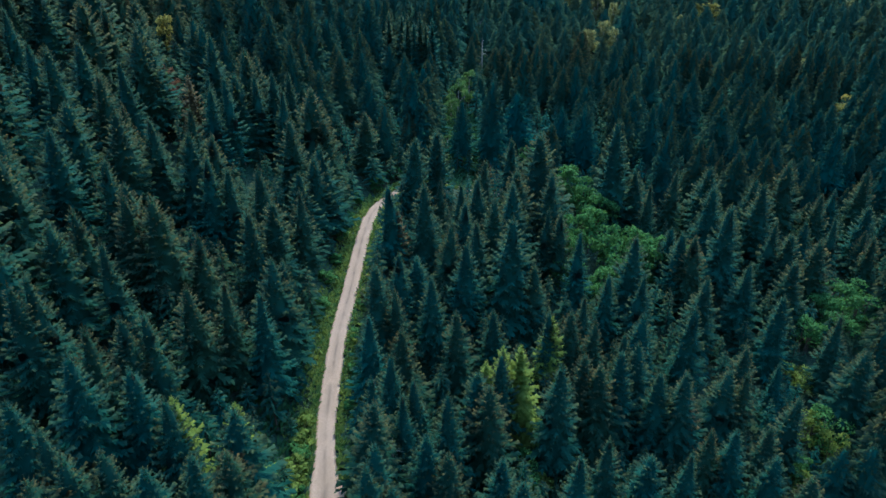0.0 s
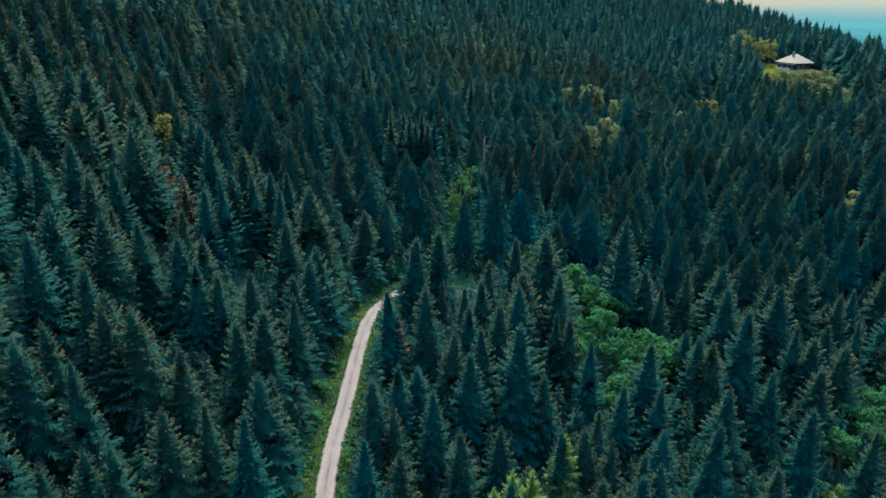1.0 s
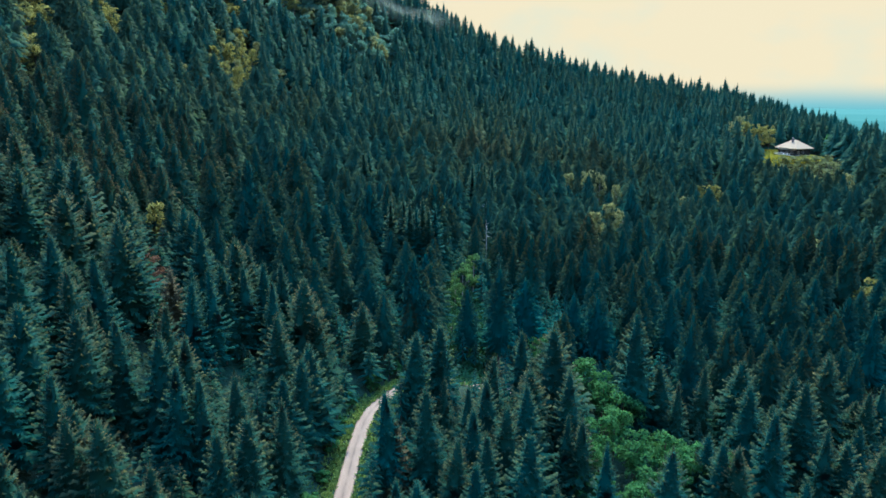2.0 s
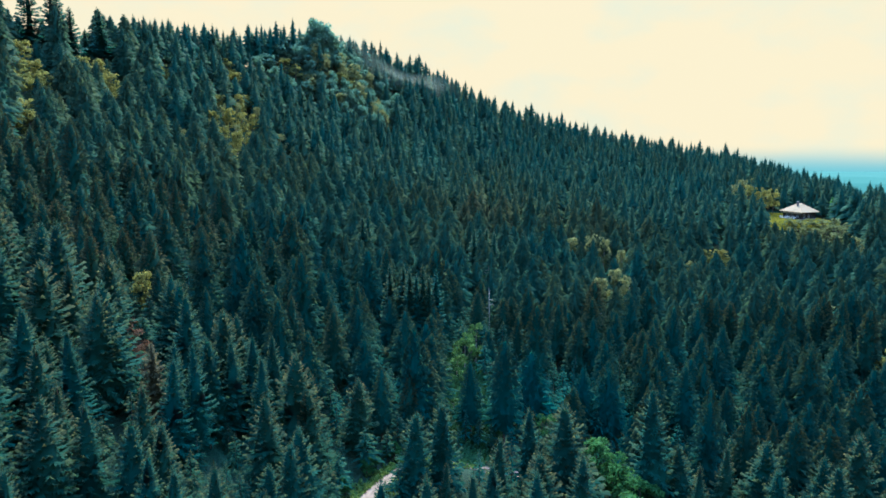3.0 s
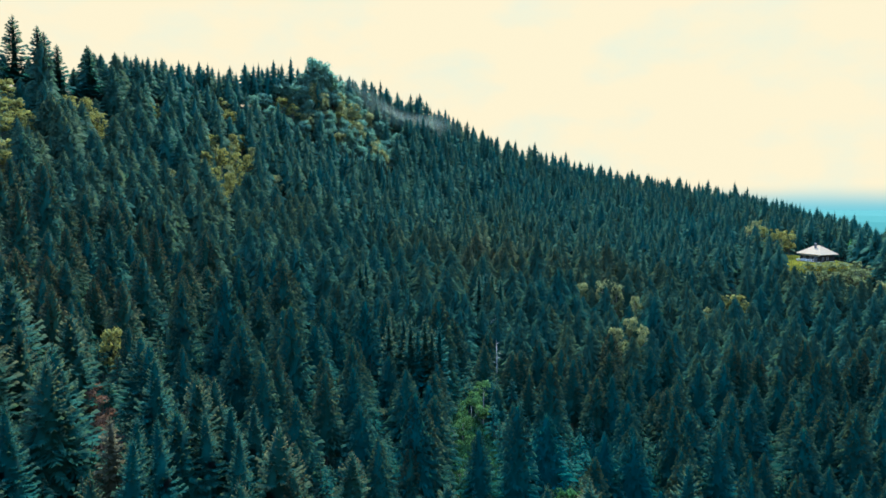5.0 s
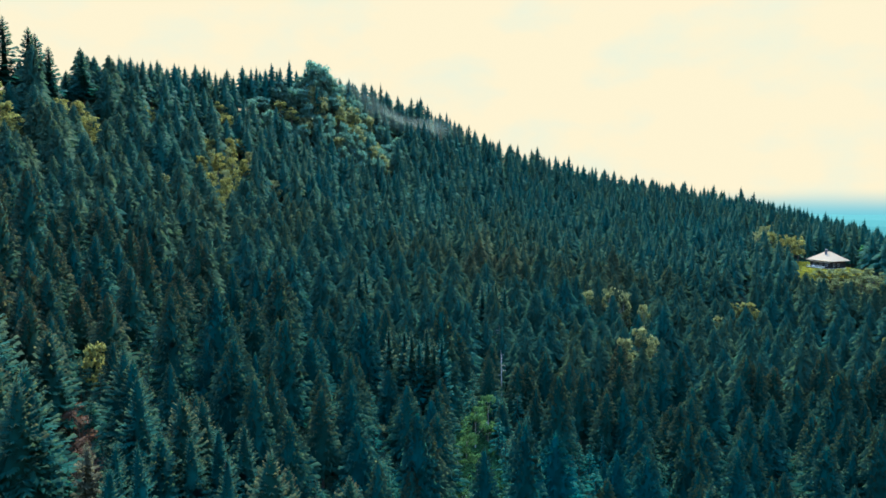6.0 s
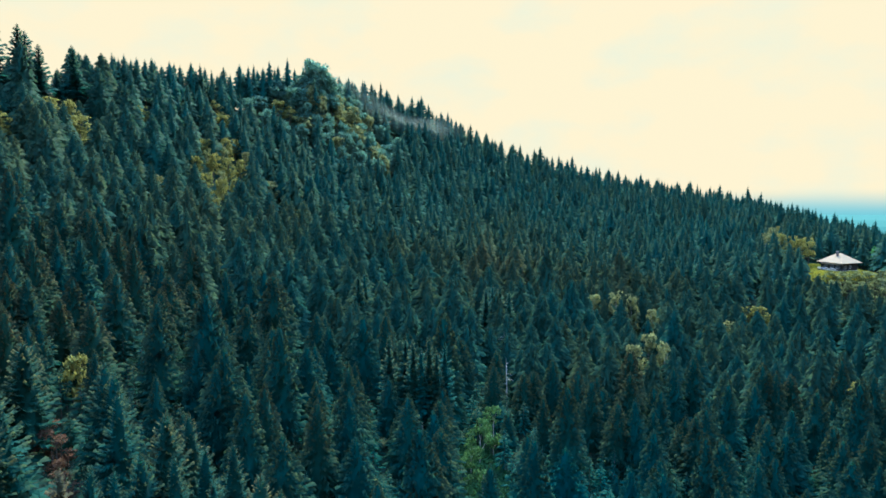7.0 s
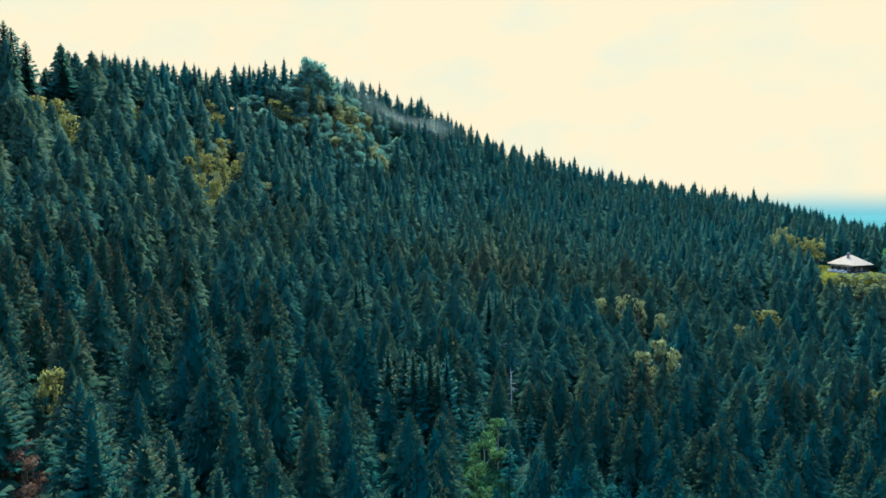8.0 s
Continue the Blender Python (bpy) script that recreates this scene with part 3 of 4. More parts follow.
# broadleaf trees and bushes: x, y, height, width
VALLEY = [(28.6, 142.1, 11, 8), (31.5, 137.4, 11, 8), (34.5, 133.7, 11, 8), (27.9, 123.7, 11, 8), (31.3, 127.3, 11, 8), (33.8, 121.0, 11, 8),
          (39.7, 124.0, 11, 8), (24.7, 115.8, 11, 7), (39.9, 118.4, 11, 8), (34.8, 114.4, 10, 8), (29.8, 110.0, 10, 8), (43.6, 120.5, 11, 7),
          (51.0, 123.3, 8, 6), (23.2, 112.5, 8, 6), (47.5, 119.6, 8, 6)]
BUSHES = [(62.1, 83.4, 9, 7), (72.8, 111.5, 9, 8), (76.7, 113.9, 9, 8), (80.4, 114.8, 9, 8), (68.7, 104.6, 9, 8), (75.5, 107.8, 9, 8), (81.3, 110.9, 9, 8),
          (56.4, 78.8, 5, 5), (54.2, 75.9, 5, 5), (11.7, 70.3, 5, 4), (12.1, 67.1, 5, 4), (20.3, 151.1, 9, 5), (23.2, 150.8, 9, 5)]
GLADE = [(5, 180, 10, 5), (8, 184, 11, 5), (7, 188.5, 9, 5), (3, 175, 7, 4), (1, 170, 6, 4), (5, 169, 6, 4), (-2, 166, 5, 4), (-9, 160, 4, 4), (2, 158, 4, 4)]
SUNNY = [(59.5, 83.6, 9, 6), (61.8, 80.0, 8, 5), (54.3, 74.8, 6, 5), (65.1, 96.1, 4.5, 6), (62.6, 98.8, 4, 5)]
RUST = [(-51.5, 133.0, 6, 5), (-55.2, 138.4, 6.5, 5.5), (-57.6, 141.6, 5, 4)]
YELLOW = [(-58, 150.5, 12, 5.5), (-71.7, 178.1, 12, 5.5), (116.6, 189.3, 9, 7), (111.4, 184.9, 9, 7), (109.6, 284.4, 11, 8), (103.3, 284.8, 11, 7), (137.1, 247.9, 11, 6), (105.5, 221.7, 10, 6),
          (-85.6, 313.6, 13.1, 5.9), (-85.8, 298.8, 13.1, 5.9), (-81.1, 301.4, 13.1, 5.9), (-82.5, 281.2, 13.1, 5.9), (-78.2, 283.7, 13.1, 5.9), (-84.4, 321.6, 10.5, 5.3),
          (-77.4, 274, 9.5, 5.3), (-89, 291, 11.6, 5.3), (-76, 293, 11.6, 5.3), (-79, 309, 11.6, 5.3), (-91, 306, 11.6, 5.9), (-113.2, 263.3, 9, 7), (-125.6, 266.4, 11, 9), (-122.7, 271.9, 11.6, 5.9), (-117.7, 268.3, 11, 8), (-130.4, 242.8, 11, 9),
          (-137.3, 248.8, 11, 9), (-126.6, 240.3, 11, 9), (-119.3, 221, 10, 8)]
YELLOW_HIGH = [(-128.8, 233.1, 11, 9), (-115.3, 214.3, 10, 8), (-96.2, 334.6, 10, 8), (-91.4, 330.1, 10, 8), (-111.9, 300.3, 9, 6), (-76.3, 361.1, 9, 8),
               (-71.2, 362.0, 9, 8), (-51.9, 378.0, 9, 7), (-47.0, 383.4, 9, 7), (43.7, 430.5, 9, 6), (52.3, 432.5, 9, 6),
               (145.0, 342.4, 14, 6.5), (148.1, 338.9, 14, 6.5), (150.8, 336.0, 13, 6.5), (156.5, 340.5, 13, 6.5), (169.4, 393.0, 9, 8)]
PALE = [(-14.2, 155.8, 7, 3.5), (63, 255.7, 16, 5.5), (58.9, 265.6, 16, 5.5),
        (53.7, 229.4, 16, 5.5), (56.2, 224.3, 16, 5.5), (48.3, 223.5, 15, 6), (55.4, 270.3, 15, 6), (48.7, 274, 12, 5), (93.7, 270.7, 12, 7),
        (112.3, 211.7, 10, 6), (157.5, 276.4, 11, 6), (119.4, 227.4, 10, 6), (-113.7, 210.9, 5, 8), (147.3, 353.5, 15, 7), (141.1, 347.4, 13, 6.5), (-84.3, 262.7, 10, 5), (-92.3, 266.6, 10, 5), (-67.7, 309.8, 10, 6),
        (-84, 307, 12.6, 4.6), (-80, 290, 12.6, 4.6), (-87.5, 284, 11.6, 4.6), (-79, 316, 11.6, 4.6), (-88, 300, 11.6, 4.3)]
HIGH_GREEN = [(-67.6, 372.3, 10, 9), (-63.8, 383.2, 11, 9), (-68.6, 378.5, 14, 9), (-73.5, 374.8, 11, 9), (-83.7, 358.5, 9, 8), (-30.7, 394.5, 9, 9),
              (-43.1, 400.5, 9, 8), (-55.6, 384.3, 9, 8), (-60.1, 387.7, 20.5, 9), (-65.4, 380.2, 21.5, 9), (-62.0, 384.5, 21.0, 9), (-57.0, 389.5, 16, 9), (-54.8, 399.6, 14, 8), (25.9, 435.8, 9, 7), (-27.5, 391.0, 9, 8)]
PEAK_GREEN = [(-86.8, 349.9, 11, 6.5), (-79.4, 351.3, 11, 6.5), (-72.0, 352.5, 11, 6.5), (-65.3, 366.7, 11, 6.5), (-59.9, 366.8, 11, 6.5), (-55.4, 363.2, 11, 6.5),
              (-48.4, 371.8, 11, 6.5), (-41.9, 389.3, 11, 6.5), (-37.4, 387.3, 11, 6.5), (-34.3, 402.1, 11, 6.5), (-25.3, 403.8, 11, 6.5), (-19.9, 419.6, 11, 6.5),
              (-27.0, 383.8, 11, 6.5), (-40.1, 371.4, 11, 6.5), (-65.1, 357.6, 11, 6.5), (-79.9, 365.7, 11, 6.5), (-57.0, 394.3, 11, 6.5), (-51.5, 401.4, 11, 6.5),
              (-46.0, 405.5, 11, 6.5)]
HOUSE_BUSH = [(148.6, 309.0, 4.5, 6.5), (151.5, 305.7, 5.5, 7), (155.5, 304.1, 6, 7.5), (159.6, 303.2, 6.5, 7.5), (164.5, 304.4, 6, 7), (146.2, 303.2, 6, 7),
              (149.8, 299.3, 7, 7.5), (153.9, 297.3, 7.5, 7.5), (158.1, 296.3, 8, 7.5), (163.7, 298.3, 7, 7.5), (169.0, 302.1, 6, 7), (173.9, 306.9, 5, 6), (151.0, 292.4, 7, 7), (157.4, 289.9, 8, 7.5)]
HOUSE_TREE = [(181.5, 331.0, 11, 8), (188.0, 336.0, 10, 8), (190.5, 327.0, 9, 8)]
HOUSE = (160.5, 324.5)

rng = np.random.default_rng(11)


def leaf_things(name, label, group, places, leaves, bark, count, size, kinds=3, lobes=11, low=0.22, stems=1, puff=1.0):
    """A few trees built for this stand, then copied to their places."""
    ref_h, ref_w = 10.0, 7.0
    firsts = []
    for k, (x, y, h, w) in enumerate(places):
        m = Matrix.LocRotScale((x, y, float(land(x, y)[0])), Euler((0, 0, rng.uniform(0, 6.28))), (w / ref_w, w / ref_w, h / ref_h))
        if k < kinds:
            ob = broadleaf(name, rng, ref_h, ref_w, count, size, leaves, bark, lobes, low, stems, puff)
            tagged(ob, label, "tree" if "tree" in name else "bush", group)
            firsts.append(ob)
            ob.matrix_basis = m
        else:
            src = firsts[k % kinds]
            ob = copy_thing(src, Matrix())
            ob.matrix_basis = m


leaf_things("broadleaf_tree", "bright green broadleaf tree among dark spruces", "green broadleaf trees", VALLEY, LEAF_GREEN, BARK, 2300, 0.25, 4, lobes=16)
leaf_things("bush", "leafy green bush on the damp slope", "green bushes", BUSHES, LEAF_GREEN, BARK, 1500, 0.25, 3, lobes=14, stems=3, low=0.1)
leaf_things("young_broadleaf_tree", "light green young broadleaf tree in a gap", "young trees in the gap", GLADE, LEAF_LIME, PALE_BARK, 900, 0.30, 3, low=0.12)
leaf_things("yellow_broadleaf_tree", "yellowing broadleaf tree on the hillside", "yellowing trees", YELLOW, LEAF_YELLOW, BARK, 1000, 0.34, 4, lobes=60)
leaf_things("yellow_broadleaf_tree", "yellowing broadleaf tree on the hillside", "yellowing trees", YELLOW_HIGH, LEAF_YELLOW, BARK, 1000, 0.32, 2, lobes=34)
leaf_things("birch_tree", "pale-leaved birch with a whitish trunk", "birches", PALE, LEAF_PALE, PALE_BARK, 1300, 0.32, 4, lobes=46, low=0.12, puff=1.25)
leaf_things("broadleaf_tree", "dull green broadleaf tree on the hilltop", "hilltop broadleaf trees", HIGH_GREEN + PEAK_GREEN, LEAF_TEAL, BARK, 1300, 0.46, 3, lobes=30, low=0.0, puff=1.7)
leaf_things("young_broadleaf_tree", "sunlit light green young broadleaf tree", "young trees in the gap", SUNNY, LEAF_FRESH, BARK, 1100, 0.28, 2, lobes=16, low=0.05, stems=3)
leaf_things("bush", "rust-red leafy bush between spruces", "rust-red bushes", RUST, LEAF_RED, BARK, 900, 0.30, 1, lobes=14, low=0.02, stems=3)
leaf_things("bush", "low olive-green bush in front of the house", "bushes by the house", HOUSE_BUSH, LEAF_OLIVE, BARK, 800, 0.42, 2, lobes=30, low=0.02, stems=3)
leaf_things("broadleaf_tree", "dark green broadleaf tree beside the house", "trees by the house", HOUSE_TREE, LEAF_GREEN, BARK, 800, 0.45, 1, lobes=30, low=0.1)


def hilltop_fill():
    """Rounded crowns that close the hilltop between its spruces."""
    r = np.random.default_rng(61)
    out = []
    taken = [p[:2] for p in HIGH_GREEN + PEAK_GREEN + YELLOW_HIGH]
    for _ in range(4000):
        t, q = r.uniform(0, 6.28), math.sqrt(r.random())
        x, y = -60 + 32 * q * math.cos(t), 382 + 21 * q * math.sin(t)
        if min(math.hypot(x - a, y - b) for a, b in taken) > 3.9 and float(hill(x, y)) > 48:
            taken.append((x, y))
            out.append((round(x, 1), round(y, 1), r.uniform(8, 13.5), r.uniform(4.8, 7.2)))
    return out


FILL = hilltop_fill()
leaf_things("broadleaf_tree", "dull green broadleaf tree on the hilltop", "hilltop broadleaf trees", FILL[0::2], LEAF_TEAL, BARK, 800, 0.55, 2, lobes=26, low=0.0, puff=1.7)
leaf_things("broadleaf_tree", "pale green broadleaf tree on the hilltop", "hilltop broadleaf trees", FILL[1::4], LEAF_PALE, BARK, 800, 0.55, 2, lobes=26, low=0.0, puff=1.7)
leaf_things("broadleaf_tree", "pale olive broadleaf tree on the hilltop", "hilltop broadleaf trees", FILL[3::4], LEAF_PALE, BARK, 800, 0.55, 2, lobes=26, low=0.0, puff=1.7)
broad = np.array([(p[0], p[1], p[3], 9.0) for p in VALLEY] + [(p[0], p[1], p[3], 5.0) for p in BUSHES + GLADE] + [(p[0], p[1], p[3], 7.0) for p in SUNNY] + [(p[0], p[1], p[3], 15.0) for p in RUST] + [(p[0], p[1], p[3], 11.0) for p in YELLOW + YELLOW_HIGH] + [(p[0], p[1], p[3], 20.0 if 40 < p[0] < 70 else 8.0) for p in PALE]
                 + [(p[0], p[1], 0.6 * p[3], 0.5) for p in HIGH_GREEN + PEAK_GREEN + FILL + HOUSE_BUSH + HOUSE_TREE])
# the crest carries a closed row: more trees between and behind the tall ones
r = np.random.default_rng(47)
CREST = [(0.5 * (a[0] + b[0]) + r.normal(0, 0.6) - d, 0.5 * (a[1] + b[1]) + r.normal(0, 0.6) + d, 0.5 * (a[2] + b[2]) * r.uniform(0.84, 0.97))
         for a, b in zip(SKYLINE, SKYLINE[1:]) for d in (0.0, 3.0)]
listed = np.array(TREES + SKYLINE + CREST)
on_top = (((listed[:, 0] + 60) / 32) ** 2 + ((listed[:, 1] - 382) / 21) ** 2 < 1) & (np.arange(len(listed)) < len(TREES))
listed = listed[~(on_top & (np.arange(len(listed)) % 3 > 0))]
for t in listed:
    # nothing overhangs the verges
    off = np.hypot(LINE[:, 0] - t[0], LINE[:, 1] - t[1])
    k, room = off.argmin(), 6.8 if t[0] < LINE[off.argmin(), 0] and t[1] < 74 else 6.0
    if off[k] < room:
        t[:2] = LINE[k] + (t[:2] - LINE[k]) * room / max(off[k], 0.5)


def open_place(x, y):
    """Where no spruce grows: the house's meadow and the sunny gap behind the bend."""
    meadow = ((x - 160) / 19) ** 2 + ((y - 321) / 22) ** 2 < 1
    gap = ((x - 5) / 5.5) ** 2 + ((y - 171) / 15) ** 2 < 1
    dale = ((x - 35) / 10) ** 2 + ((y - 122) / 14) ** 2 < 1
    return meadow | gap | dale


def in_front(x, y, spots, depth, half):
    """Whether a tree would stand just down-slope of one of those spots."""
    hit = np.zeros(len(x), bool)
    for bx, by, *_ in spots:
        n = math.hypot(bx + 2, by - 35)
        ahead = ((x - bx) * (bx + 2) + (y - by) * (by - 35)) / n
        across = ((x - bx) * (by - 35) - (y - by) * (bx + 2)) / n
        hit |= (np.abs(across) < half) & (ahead < 2) & (ahead > -depth)
    return hit


listed = listed[~in_front(listed[:, 0], listed[:, 1], RUST, 11.0, 2.4)]


def filled():
    """The rest of the stand: a loose grid, shaken, kept off roads, gaps and trees already there."""
    r = np.random.default_rng(23)
    out = []
    for y0, y1, s in ((-60, 40, 6.6), (40, 112, 7.6), (112, 205, 7.4), (205, 330, 6.9), (330, 480, 6.4)):
        for j, y in enumerate(np.arange(y0, y1, s * 0.88)):
            reach = max(0.665 * y + 12, 0.5 * y + 34, 58 if y < 40 else 0)
            lim_l, lim_r = -reach, reach
            for x in np.arange(max(lim_l, -190), min(lim_r, 235), s):
                out.append((x + (j % 2) * s / 2 + r.normal(0, 0.26 * s), y + r.normal(0, 0.26 * s)))
    p = np.array(out)
    keep = ~open_place(p[:, 0], p[:, 1])
    d, _ = to_road(p[:, 0], p[:, 1])
    keep &= d > np.where((p[:, 0] < -14) & (p[:, 1] < 74), 7.2, 6.2)
    for bx, by, bw, clear in broad:
        # down-slope of a broadleaf tree the stand is open
        dx, dy = p[:, 0] - bx, p[:, 1] - by
        n = math.hypot(bx + 2, by - 35)
        ahead, across = (dx * (bx + 2) + dy * (by - 35)) / n, (dx * (by - 35) - dy * (bx + 2)) / n
        keep &= dx ** 2 + dy ** 2 > (0.36 * bw + 0.8) ** 2
        keep &= ~((np.abs(across) < 0.36 * bw) & (ahead < 0) & (ahead > -clear))
    # the inner side of the bend is open
    keep &= ~((np.abs(p[:, 0] + 7.2) < 3.8) & (p[:, 1] > 107) & (p[:, 1] < 137))
    for lx, ly, lh in TALL_OPEN:
        keep &= (p[:, 0] - lx) ** 2 + (p[:, 1] - ly) ** 2 > 6.0 ** 2
    for lx, ly, lh in listed:
        keep &= (p[:, 0] - lx) ** 2 + (p[:, 1] - ly) ** 2 > (5.8 if ly < 120 else 5.0 if ly < 205 else 4.0) ** 2
    # the hilltop is half broadleaf
    top = ((p[:, 0] + 60) / 32) ** 2 + ((p[:, 1] - 382) / 21) ** 2 < 1
    keep &= ~(top & (r.random(len(p)) < 0.60))
    p = p[keep]
    h = 17.0 + r.normal(0, 1.0, len(p)) * np.where(p[:, 1] < 250, 2.6, 1.7) - 5.5 * (r.random(len(p)) < 0.10)
    # only young growth below the meadow
    h[(p[:, 1] > 392) & (p[:, 0] > -22)] += 2.3
    h[((p[:, 0] - 151) / 17) ** 2 + ((p[:, 1] - 298) / 14) ** 2 < 1] *= 0.42
    # lower growth round the tall open-crowned spruces of the crest
    crest = np.abs((p[:, 0] + 135) * 0.818 - (p[:, 1] - 275) * 0.576) < 18
    h[crest & (np.abs((p[:, 0] + 135) * 0.576 + (p[:, 1] - 275) * 0.818) < 17)] *= 0.62
    # beyond the crest nothing shows
    back = (-(p[:, 0] + 133) * 0.818 + (p[:, 1] - 294) * 0.576 < 14) & (p[:, 1] < 466)
    return np.column_stack([p, h])[back]


def saplings(tall):
    """Young spruces in the gaps of the near stand."""
    r = np.random.default_rng(29)
    p = np.array([(x + r.normal(0, 0.8), y + r.normal(0, 0.8)) for y in np.arange(40, 200, 3.3) for x in np.arange(-0.70 * y - 8, 0.70 * y + 8, 3.3)])
    keep = ~open_place(p[:, 0], p[:, 1])
    d, _ = to_road(p[:, 0], p[:, 1])
    keep &= d > 4.2
    for bx, by, bw, _ in broad:
        keep &= (p[:, 0] - bx) ** 2 + (p[:, 1] - by) ** 2 > (0.4 * bw) ** 2
    p = p[keep]
    gap = np.array([((tall[:, 0] - x) ** 2 + (tall[:, 1] - y) ** 2).min() for x, y in p])
    p = p[gap > 2.9 ** 2]
    p = p[~in_front(p[:, 0], p[:, 1], RUST, 11.0, 2.4)]
    return np.column_stack([p, r.uniform(4.0, 9.5, len(p))])


tall = np.concatenate([listed, filled()])
young = saplings(tall)
every = np.concatenate([tall, young])
is_young = np.concatenate([np.zeros(len(tall), bool), np.ones(len(young), bool)])
order = np.argsort(every[:, 1])
every, is_young = every[order], is_young[order]
every_z = land(every[:, 0], every[:, 1]) - 0.15
NEAR_FROM, NEAR_TO = 37.0, 140.0
near = (every[:, 1] > NEAR_FROM) & (every[:, 1] < NEAR_TO) & (np.abs(every[:, 0]) < 0.70 * every[:, 1] + 6) & ~is_young

# spruces along the near stretch, one by one
first = []
for k in range(7):
    r = np.random.default_rng(100 + k)
    root = new("spruce_tree")
    wide = (0.205, 0.225, 0.25, 0.215, 0.235, 0.185, 0.255)[k]
    v, f, tip = spruce_crown(r, 29, 8, 6, base=(0.08, 0.12, 0.1, 0.18, 0.1, 0.14, 0.1)[k], radius=wide, shape=(0.8, 0.9, 0.75, 0.85, 0.7, 0.9, 0.8)[k], core=0.60)
    part("trunk", mesh_of("trunk", *spruce_trunk(r), BARK), BARK, root)
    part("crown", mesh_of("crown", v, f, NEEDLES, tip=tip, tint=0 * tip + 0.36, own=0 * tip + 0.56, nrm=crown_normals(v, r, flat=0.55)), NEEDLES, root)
    tagged(root, "tall dark green spruce with drooping boughs", "tree", "spruces by the track")
    first.append(root)
used = set()
for i in np.flatnonzero(near):
    x, y, h = every[i]
    k = int(rng.integers(0, 7))
    s = h / 18.0
    ob = first[k] if k not in used else copy_thing(first[k], Matrix())
    used.add(k)
    wide = s * rng.uniform(0.88, 1.15)
    ob.matrix_basis = Matrix.LocRotScale((x, y, every_z[i]), Euler((rng.normal(0, 0.02), rng.normal(0, 0.02), rng.uniform(0, 6.28))), (wide, wide, s))
for k in range(7):
    if k not in used:
        first[k].matrix_basis = Matrix.Translation((-30 - 5 * k, 30, float(land(-30 - 5 * k, 30)[0])))


def forest(name, picks, whorls, per, pairs, label, seed, kinds=6, slim=0.15, stout=0.215, hue=0.85, full=0.62, core=0.42, haze_lift=0.0, cone=(0.7, 0.95), hang=(0.4, 0.9), flat=0.6):
    """The spruces too many to count, joined: crowns and trunks."""
    r = np.random.default_rng(seed)
    models = [spruce_crown(r, whorls, per, pairs, base=r.uniform(0.10, 0.24), radius=r.uniform(slim, stout), shape=r.uniform(*cone), full=full, core=core, hang=hang) for _ in range(kinds)]
    # far crowns lifted towards the light shoot colour: distance haze put into the colour
    models = [(v, f, tip * (1 - haze_lift) + 0.85 * haze_lift, crown_normals(v, r, 0.6, 0.12, flat)) for v, f, tip in models]
    poles = [spruce_trunk(r, 4) for _ in range(3)]
    V, F, T, C, N, n = [], [], [], [], [], 0
    PV, PF, pn = [], [], 0
    for i in picks:
        x, y, h = every[i]
        v, f, tip, nv = models[int(r.integers(0, kinds))]
        s = h / 18.0
        w = min(s, 1.0) * r.uniform(0.85, 1.15)
        a = r.uniform(0, 6.28)
        c, sn = math.cos(a), math.sin(a)
        rot = np.array(((c * w, -sn * w, 0), (sn * w, c * w, 0), (r.normal(0, 0.015), r.normal(0, 0.015), s)))
        place = np.array((x, y, every_z[i]))
        V.append((v @ rot.T + place).astype(np.float32))
        F.append(f + n)
        N.append((nv @ np.array(((c, -sn, 0), (sn, c, 0), (0, 0, 1))).T).astype(np.float32))
        T.append(tip)
        # haze in the tint: near crowns olive, far bluer; the rest varies by place
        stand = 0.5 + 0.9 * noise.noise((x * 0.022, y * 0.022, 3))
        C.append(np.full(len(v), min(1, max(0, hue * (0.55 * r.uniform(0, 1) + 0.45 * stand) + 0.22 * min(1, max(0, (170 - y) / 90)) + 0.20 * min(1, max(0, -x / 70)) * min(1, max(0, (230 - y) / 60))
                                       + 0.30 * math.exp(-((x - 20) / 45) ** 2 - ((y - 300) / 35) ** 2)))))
        n += len(v)
        pv, pf = poles[int(r.integers(0, 3))]
        PV.append(pv * np.array((s, s, s)) + place)
        PF.append(pf + pn)
        pn += len(pv)
    root = tagged(new(name), label, "forest", kind="stuff")
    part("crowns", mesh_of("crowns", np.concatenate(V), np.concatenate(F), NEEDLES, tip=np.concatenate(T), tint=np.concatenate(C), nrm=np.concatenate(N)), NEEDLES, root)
    part("trunks", mesh_of("trunks", np.concatenate(PV), np.concatenate(PF), BARK), BARK, root)
    return root


rest = ~near & ~is_young
mid = rest & (every[:, 1] > 37) & (every[:, 1] < 205)
far = rest & ~mid
# paler and less olive with distance: haze painted into the needles
forest("spruce_forest", np.flatnonzero(mid), 42, 10, 2, "dense dark green spruce forest on the slope", 31, slim=0.185, stout=0.25, full=0.38, core=0.82, flat=0.42, hue=0.95, haze_lift=0.14)
forest("hillside_forest", np.flatnonzero(far & (every[:, 1] < 300)), 28, 8, 1, "dense spruce forest climbing the hillside", 37, slim=0.18, stout=0.25, flat=0.3, full=0.60, core=0.84, hue=0.66, haze_lift=0.70, cone=(0.85, 1.05), hang=(0.5, 1.2))
forest("ridge_forest", np.flatnonzero(far & (every[:, 1] >= 300)), 15, 6, 1, "dense spruce forest along the ridge", 39, slim=0.17, stout=0.25, flat=0.25, full=1.1, core=0.80, hue=0.50, haze_lift=0.72, cone=(0.95, 1.15), hang=(0.5, 1.2))
forest("young_spruces", np.flatnonzero(is_young), 10, 5, 1, "young green spruces in the gaps of the stand", 41, full=0.8, core=0.0)

